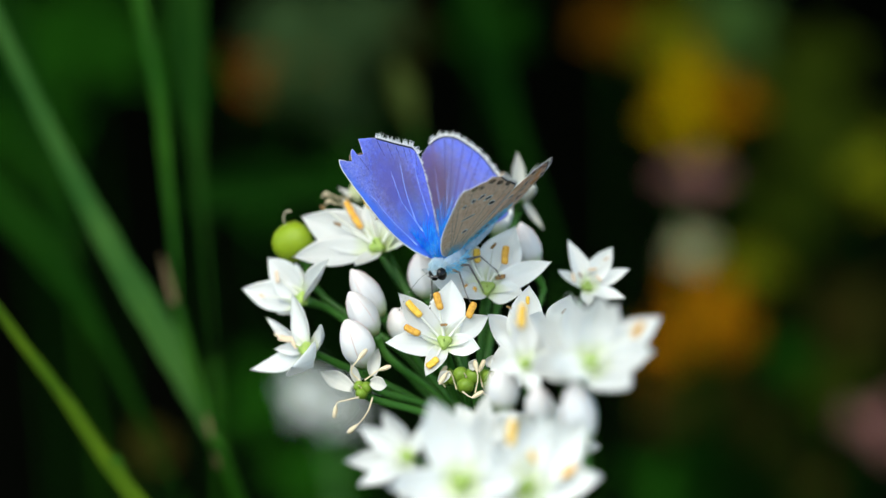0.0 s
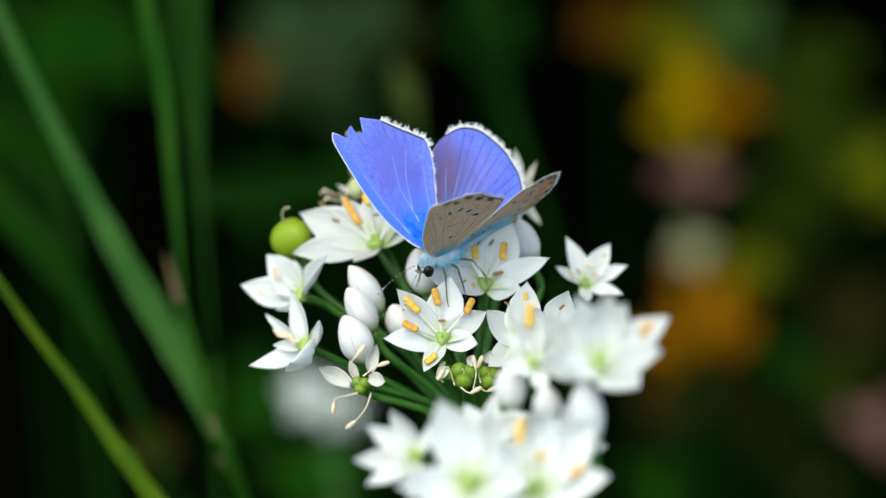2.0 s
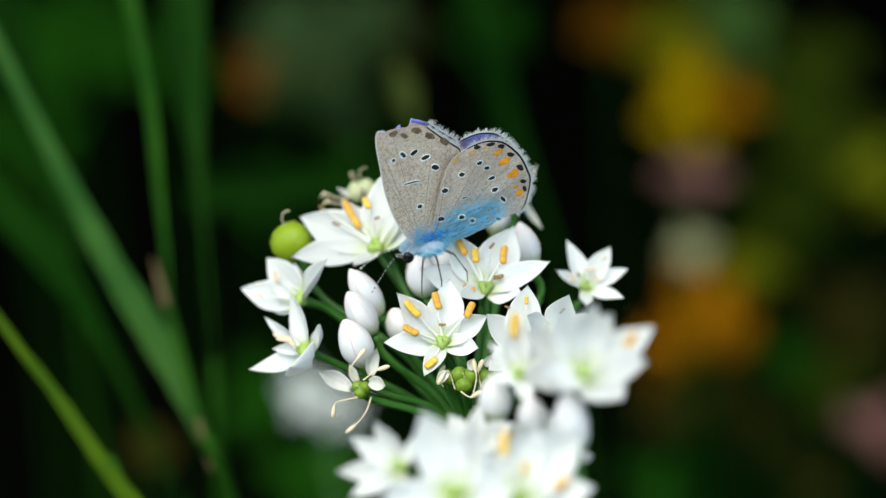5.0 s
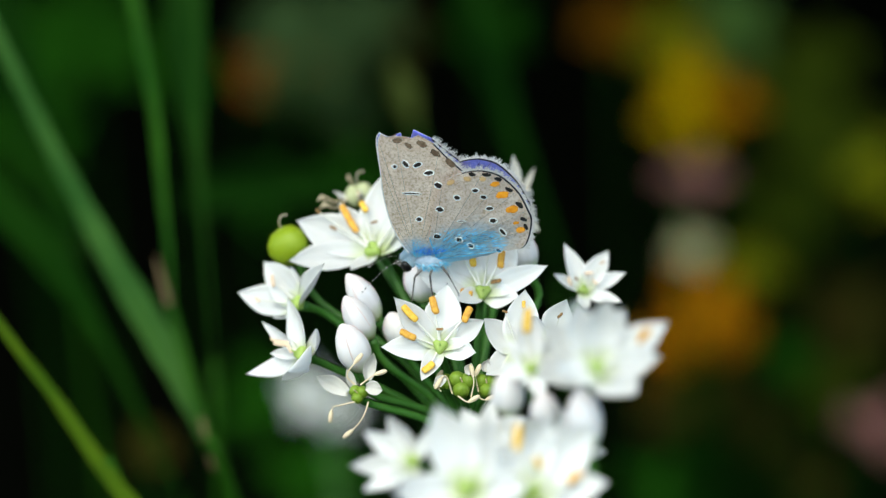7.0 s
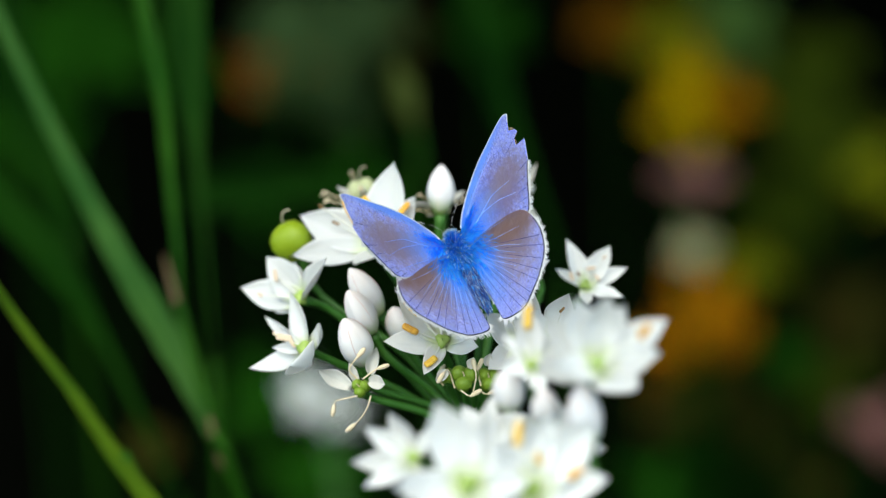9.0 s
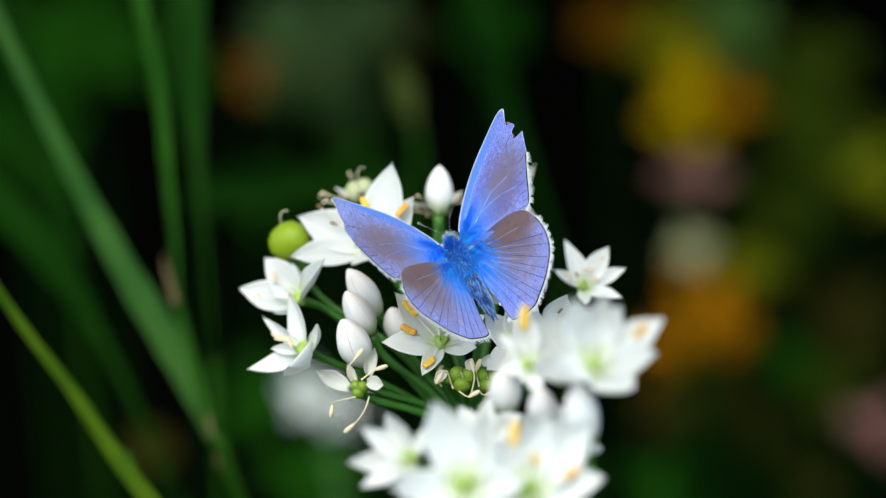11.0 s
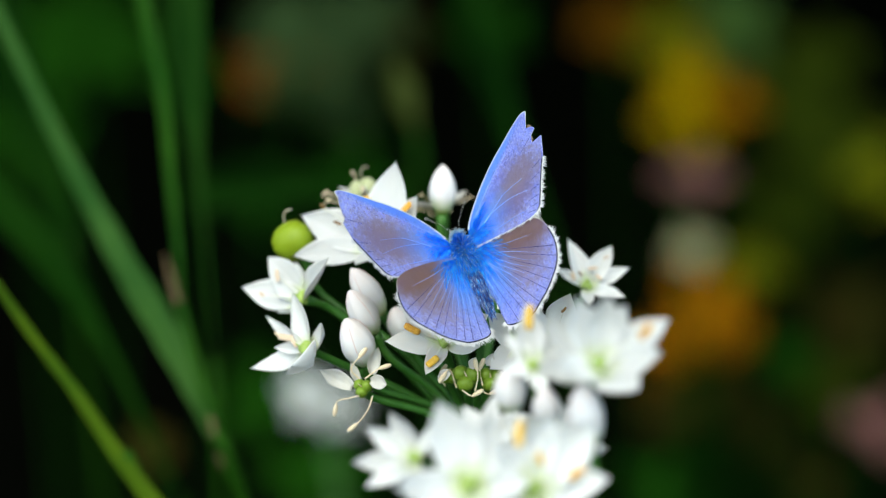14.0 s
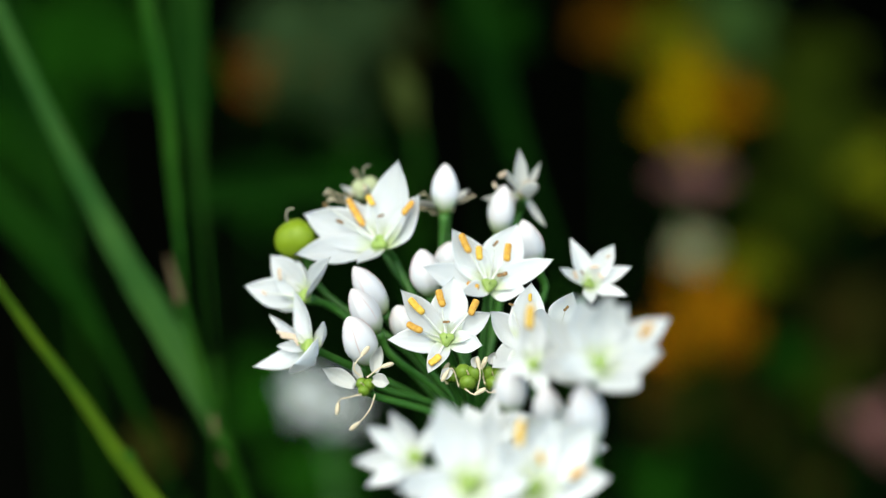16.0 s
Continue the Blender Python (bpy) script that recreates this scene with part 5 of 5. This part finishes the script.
clump((-0.041, 0.545, 0.217), 0.0105, 8, M_LEAF_D, 'dull green leaves of a weed', 'plant', 'leaf')
clump((-0.027, 0.514, 0.221), 0.0090, 7, M_LEAF_D, 'dull green leaves of a weed', 'plant', 'leaf')
clump((0.076, 0.577, 0.214), 0.0100, 8, M_LEAF_L, 'pale green leaves of a weed', 'plant', 'leaf')
clump((0.090, 0.542, 0.209), 0.0120, 9, M_LEAF_M, 'olive green leaves of a low weed', 'plant', 'leaf')
clump((-0.038, 0.485, 0.253), 0.0105, 9, M_LEAF_D, 'dull green leaves of a weed', 'plant', 'leaf')
clump((-0.028, 0.492, 0.244), 0.0105, 9, M_LEAF_D, 'dull green leaves of a weed', 'plant', 'leaf')
clump((-0.018, 0.504, 0.247), 0.0100, 8, M_LEAF_D, 'dull green leaves of a weed', 'plant', 'leaf')
clump((-0.012, 0.521, 0.236), 0.0080, 6, M_LEAF_K, 'dead brown leaves of a low weed', 'plant', 'leaf')
clump((0.060, 0.568, 0.218), 0.0100, 8, M_LEAF_Y, 'yellow-green leaves of a low weed', 'plant', 'leaf')
clump((0.098, 0.565, 0.212), 0.0110, 6, M_LEAF_M, 'olive green leaves of a low weed', 'plant', 'leaf')
clump((0.073, 0.532, 0.212), 0.0070, 5, M_LEAF_O, 'orange-brown leaves on a weed', 'plant', 'leaf')
clump((0.087, 0.438, 0.153), 0.0070, 4, M_LEAF_K, 'dead brown leaves of a low weed', 'plant', 'leaf')
clump((-0.050, 0.230, 0.274), 0.0042, 6, M_LEAF_K, 'dead brown leaves of a low weed', 'plant', 'leaf')
clump((-0.022, 0.470, 0.222), 0.0060, 5, M_LEAF, 'dark green leaves of a low weed', 'plant', 'leaf')


# ---- an overhanging shrub, added out of view to keep the bed behind in the shade ----
def added_shade_shrub(base):
    s = tagged(new("shrub"), "unseen leafy shrub added to shade the bed behind", "shrub")
    s.matrix_basis = Matrix.Translation(base)
    r = random.Random(31)
    trunk = part("trunk", tube(bmesh.new(), curve_points([(0, 0, -0.05), (0.02, -0.05, 0.5), (-0.05, -0.12, 1.0), (-0.1, -0.2, 1.3)], 5), [0.05, 0.048, 0.046, 0.044, 0.042] * 3 + [0.03], 10), M_BARK, s)
    for k in range(9):
        a = k * 0.7
        end = Vector((math.cos(a) * 1.3 - 0.2, math.sin(a) * 0.9 - 0.7, r.uniform(0.85, 1.05)))
        root = Vector((-0.05, -0.12, 0.9 + 0.04 * k))
        pts = curve_points([root, root.lerp(end, 0.5) + Vector((0, 0, 0.15)), end], 6)
        part("limb", tube(bmesh.new(), pts, [0.018 - 0.014 * i / len(pts) for i in range(len(pts))], 7), M_BARK, s)
    verts, faces = [], []
    for _ in range(14000):
        c = Vector((r.uniform(-2.1, 1.7), r.uniform(-1.85, 0.9), 0))
        if ((c.x + 0.25) / 1.75) ** 2 + ((c.y + 0.5) / 1.42) ** 2 > 0.85 + 0.45 * noise.noise(c * 1.7):
            continue
        fall = max(0, abs(c.x + 0.25) - 0.8) * 0.6 + max(0, c.y - 0.1) * 0.6 + max(0, -1.3 - c.y) * 0.3
        c.z = 0.80 - fall + 0.34 * r.random() ** 1.6 + 0.12 * noise.noise(c * 2.5)
        a, tilt = r.uniform(0, math.tau), r.uniform(-0.5, 0.5)
        m = Matrix.Translation(c) @ Euler((tilt, r.uniform(-0.5, 0.5), a)).to_matrix().to_4x4()
        long, wide = r.uniform(0.07, 0.12), r.uniform(0.022, 0.034)
        k = len(verts)
        verts += [m @ Vector(p) for p in ((0, 0, 0), (wide, long * 0.4, 0.006), (wide * 0.7, long * 0.75, 0), (0, long, -0.01), (-wide * 0.7, long * 0.75, 0), (-wide, long * 0.4, 0.006), (0, long * 0.5, -0.004))]
        faces += [(k, k + 1, k + 6), (k + 1, k + 2, k + 6), (k + 2, k + 3, k + 6), (k + 3, k + 4, k + 6), (k + 4, k + 5, k + 6), (k + 5, k, k + 6)]
    me = bpy.data.meshes.new("crown")
    me.from_pydata([tuple(v) for v in verts], [], faces)
    me.materials.append(M_LEAF)
    part("crown", me, None, s)["kind"] = "stuff"


M_BARK = mat("bark_brown", (0.06, 0.045, 0.03), (0.12, 0.09, 0.06), 40, 0.85, 0.6)
added_shade_shrub((0.3, 1.9, 0))


def motions():
    for thing, rows in ((chive_a, ((0, 0.055, -0.023), (0.5, -0.000, -0.012), (1, -0.055, -0.023), (1.5, -0.111, -0.039), (2, -0.055, -0.047), (2.5, -0.074, 0.000), (3, -0.000, -0.047), (3.5, -0.018, 0.047), (4, 0.037, -0.008), (4.2, 0.037, 0.000), (6.3, 0.074, -0.133), (6.5, -0.055, -0.016), (7, 0.166, -0.078), (7.5, -0.055, 0.055), (8, 0.111, -0.055), (8.5, -0.092, 0.000), (9, 0.018, -0.047), (11.3, 0.037, -0.070), (11.5, -0.092, -0.023), (12, 0.018, -0.047), (12.5, -0.055, 0.008), (13, 0.037, -0.016), (13.5, -0.018, 0.016), (14, 0.018, -0.023), (14.5, -0.055, 0.000), (15, -0.000, -0.016), (15.5, -0.037, 0.008), (16, -0.018, 0.008))),):
        walk(thing, [(t, pose(0.01568, 0.01827, 0, rx, ry, 0)) for t, rx, ry in rows])
    for thing, rows in ((chive_b, ((0, -0.037, -0.093), (0.5, -0.183, 0.023), (1, -0.312, 0.108), (1.5, -0.257, 0.108), (2, -0.037, 0.000), (2.5, 0.110, -0.054), (3, 0.293, -0.124), (3.5, 0.238, 0.015), (4, -0.055, 0.108), (4.2, 0.110, -0.023), (6.3, 0.257, -0.232), (6.5, 0.220, -0.186), (7, 0.110, -0.031), (7.5, 0.110, -0.023), (8, 0.055, 0.039), (8.5, 0.018, 0.015), (9, 0.018, -0.023), (11.3, -0.000, -0.062), (11.5, -0.037, -0.031), (12, 0.055, -0.023), (12.5, 0.073, -0.023), (13, 0.073, 0.000), (13.5, 0.055, -0.008), (14, 0.018, -0.008), (14.5, -0.000, 0.000), (15, -0.037, 0.000), (15.5, -0.037, 0.000), (16, -0.000, 0.000))),):
        walk(thing, [(t, pose(0.04007, -0.05988, 0, rx, ry, 0)) for t, rx, ry in rows])
    for thing, rows in ((grass_plant_a, ((0, -0.000, -0.095), (0.5, -0.000, -0.009), (1, -0.000, -0.017), (1.5, -0.000, 0.052), (2, -0.000, -0.017), (2.5, -0.000, 0.095), (3, -0.000, -0.225), (3.5, -0.000, 0.138), (4, -0.000, 0.112), (4.2, -0.000, 0.035), (6.3, -0.000, -0.363), (6.5, -0.000, -0.276), (7, -0.000, -0.190), (7.5, -0.000, -0.104), (8, -0.000, -0.078), (8.5, -0.000, -0.052), (9, -0.000, -0.052), (11.3, -0.000, -0.078), (12, -0.000, -0.052), (13, -0.000, -0.043), (14, -0.000, -0.035), (15, -0.000, -0.017), (16, -0.000, 0.000))),):
        walk(thing, [(t, pose(0.07500, 0.10000, 0, rx, ry, 0)) for t, rx, ry in rows])
    for thing, rows in ((blade_b, ((0, -0.000, -0.214), (0.5, -0.000, -0.038), (1, -0.000, 0.038), (1.5, -0.000, 0.169), (2, -0.000, 0.038), (2.5, -0.000, 0.184), (3, -0.000, -0.153), (3.5, -0.000, 0.214), (4, -0.000, 0.092), (4.2, -0.000, 0.000), (6.3, -0.000, -0.460), (6.5, -0.000, -0.398), (7, -0.000, -0.329), (7.5, -0.000, -0.192), (8, -0.000, -0.115), (8.5, -0.000, -0.077), (9, -0.000, -0.054), (11.3, -0.000, -0.046), (12, -0.000, -0.031), (13, -0.000, -0.023), (14, -0.000, -0.015), (15, -0.000, -0.008), (16, -0.000, 0.000))),):
        walk(thing, [(t, pose(0.11000, 0.09000, 0, rx, ry, 0)) for t, rx, ry in rows])
    # the butterfly: seconds, place, yaw, pitch, roll; then left and right: lift, sweep of forewing, of hindwing, drop of hindwing, twist
    flight = (
        (0, 0.00091, -0.00308, 0.42049, 141.8, -9.4, 20.2, 37.6, 84.3, 14.2, 17.6, 8.7, -3.2, -6.7, -14.4, 11.1, -3.8),
        (0.5, 0.00035, -0.00317, 0.42031, 129.8, -13.4, 2.0, 53.2, 66.8, 13.4, 12.3, -6.4, -5.5, -7.1, -9.8, 12.4, -8.1),
        (1, 0.00038, -0.00301, 0.42065, 125.9, -14.1, 1.5, 50.8, 54.6, 11.1, 7.8, -11.0, -4.6, -5.2, -2.6, 10.7, -6.8),
        (1.5, 0.00039, -0.00285, 0.42098, 121.9, -14.7, 1.0, 48.4, 42.3, 8.8, 3.3, -15.6, -3.7, -3.2, -1.5, 8.9, -5.4),
        (2, 0.00027, -0.00293, 0.42083, 125.1, -13.2, -0.5, 52.3, 55.2, 11.9, 7.9, -12.5, -4.0, -4.8, -3.4, 10.9, -5.2),
        (2.5, 0.00053, -0.00291, 0.42087, 128.2, -11.6, -2.1, 56.2, 68.1, 15.1, 12.5, -9.4, -4.3, -6.5, -11.4, 12.8, -5.1),
        (3, 0.00014, -0.00300, 0.42066, 127.8, -11.4, -3.5, 56.7, 68.4, 14.1, 12.5, -8.4, -4.5, -5.9, -12.0, 12.4, -5.3),
        (3.5, 0.00073, -0.00298, 0.42071, 127.4, -11.3, -5.0, 57.1, 68.7, 13.1, 12.5, -7.4, -4.6, -5.3, -12.6, 12.0, -5.6),
        (4, 0.00081, -0.00299, 0.42088, 104.8, -23.0, -6.5, 78.2, 34.3, -4.4, -3.7, 12.0, 9.9, -6.1, 6.7, -2.7, -16.6),
        (4.2, 0.00001, -0.00223, 0.42233, 105.5, -11.1, -9.2, 83.4, 98.1, -0.5, -0.1, 6.0, 6.4, -5.7, -1.8, -5.8, 13.3),
        (6.3, -0.00155, -0.00298, 0.42070, 107.0, -16.6, -4.6, 87.5, 95.3, 3.0, 3.3, 3.6, 4.0, -3.1, -1.5, -4.6, 6.9),
        (6.5, -0.00033, -0.00257, 0.42158, 89.3, -10.9, -6.2, 85.8, 97.2, -1.3, 0.7, 4.0, 5.1, -2.8, -1.5, -8.4, 11.3),
        (7, -0.00109, -0.00300, 0.42050, 81.1, -10.3, -9.8, 87.3, 95.6, -3.3, -1.9, 2.7, 5.3, -4.0, -1.5, -5.6, 9.0),
        (7.5, 0.00121, -0.00235, 0.42136, 56.6, -2.4, -8.8, 87.3, 95.2, -9.2, -8.1, -3.2, -2.2, -3.7, -1.5, -3.1, 10.0),
        (7.8, 0.00159, -0.00254, 0.42166, 34.1, -11.6, -12.5, 89.7, 90.8, -23.9, -23.8, -17.5, -16.2, -7.5, -4.4, 1.9, 12.0),
        (8, 0.00136, -0.00272, 0.42126, 27.5, 18.5, -32.1, 90.5, 63.6, -8.2, -3.8, 6.2, 7.9, -3.5, -7.9, 10.3, 17.1),
        (8.2, 0.00182, -0.00234, 0.42157, 28.5, 17.6, -26.8, 70.6, 55.3, -5.4, -1.5, -2.2, 1.9, -11.5, -8.3, 14.3, 17.0),
        (8.5, 0.00183, -0.00229, 0.42140, 25.2, 21.3, -22.2, 60.3, 55.0, 0.1, 1.8, 1.2, 2.7, -11.8, -5.0, 14.9, 14.1),
        (9, 0.00168, -0.00261, 0.42050, 24.5, 25.2, -25.9, 59.5, 50.5, 3.1, 6.3, 1.3, 4.0, -8.3, -4.6, 11.3, 9.2),
        (11.3, 0.00180, -0.00270, 0.42021, 30.9, 29.0, -40.3, 67.7, 34.8, 14.0, 15.1, 9.6, 8.6, 0.0, 0.6, 6.3, 2.8),
        (11.5, 0.00213, -0.00255, 0.42054, 31.2, 29.3, -41.3, 68.3, 33.8, 14.5, 15.6, 10.1, 8.8, 0.0, 0.8, 5.7, 2.6),
        (12, 0.00200, -0.00269, 0.42022, 31.9, 30.2, -39.7, 66.0, 34.0, 15.4, 15.9, 10.3, 8.7, 0.0, 1.1, 5.5, 2.0),
        (12.5, 0.00241, -0.00261, 0.42040, 32.5, 31.1, -38.0, 63.8, 34.3, 16.3, 16.2, 10.5, 8.5, 0.0, 1.4, 5.4, 1.5),
        (13, 0.00255, -0.00274, 0.42014, 28.6, 30.5, -34.2, 58.4, 37.6, 13.7, 14.6, 6.2, 6.6, -0.9, -0.7, 8.7, 2.3),
        (13.5, 0.00264, -0.00263, 0.42038, 26.0, 29.9, -29.2, 55.6, 41.2, 12.3, 13.9, 4.5, 5.6, -2.7, -1.5, 9.8, 2.5),
        (14, 0.00224, -0.00263, 0.42038, 23.4, 29.4, -24.2, 52.7, 44.7, 10.9, 13.4, 2.9, 4.6, -5.9, -2.3, 11.0, 2.7),
        (14.5, 0.00229, -0.00250, 0.42067, 20.9, 28.8, -19.4, 50.0, 48.3, 9.5, 12.8, 1.3, 3.6, -9.0, -3.1, 12.2, 3.0),
        (15, 0.00185, -0.00255, 0.42056, 19.6, 28.5, -22.5, 53.0, 45.2, 7.8, 13.0, -0.5, 3.6, -9.5, -3.5, 11.7, 4.0),
        (15.5, 0.00169, -0.00248, 0.42070, 18.3, 28.2, -25.6, 56.0, 42.2, 6.0, 13.1, -2.2, 3.7, -10.0, -3.9, 11.2, 5.0),
        (15.6, 0.00169, -0.00248, 0.42070, 18.3, 28.2, -25.6, 55.0, 40.2, 6.0, 13.1, -2.2, 3.7, -10.0, -3.9, 11.2, 5.0),
        (15.7, 0.00173, -0.00264, 0.42160, 26.0, 25.0, -22.0, 66.0, 62.0, 0.0, 2.0, 4.0, 8.0, -10.0, -5.0, 8.0, 6.0),
        (15.8, -0.00064, -0.00598, 0.42610, 30.0, 20.0, -10.0, 12.0, 18.0, 10.0, 10.0, 6.0, 6.0, -6.0, -6.0, 0.0, 0.0),
        (15.9, -0.01494, -0.00388, 0.44480, 25.0, 10.0, -12.0, 8.0, 75.0, 6.0, 6.0, 0.0, 0.0, -4.0, -8.0, 0.0, 0.0),
        (16, -0.03742, -0.00129, 0.46457, 25.0, 10.0, 0.0, 20.0, 25.0, 8.0, 8.0, 4.0, 4.0, -6.0, -6.0, 0.0, 0.0),
    )
    walk(butterfly, [(r[0], stance(*r[1:7])) for r in flight])
    for side, k in ((-1, 0), (1, 1)):
        walk(WINGS['fore', side], [(r[0], hinge(True, side, r[7 + k], r[9 + k], r[15 + k])) for r in flight])
        walk(WINGS['hind', side], [(r[0], hinge(False, side, r[7 + k] + r[13 + k], r[11 + k], 0)) for r in flight])


motions()
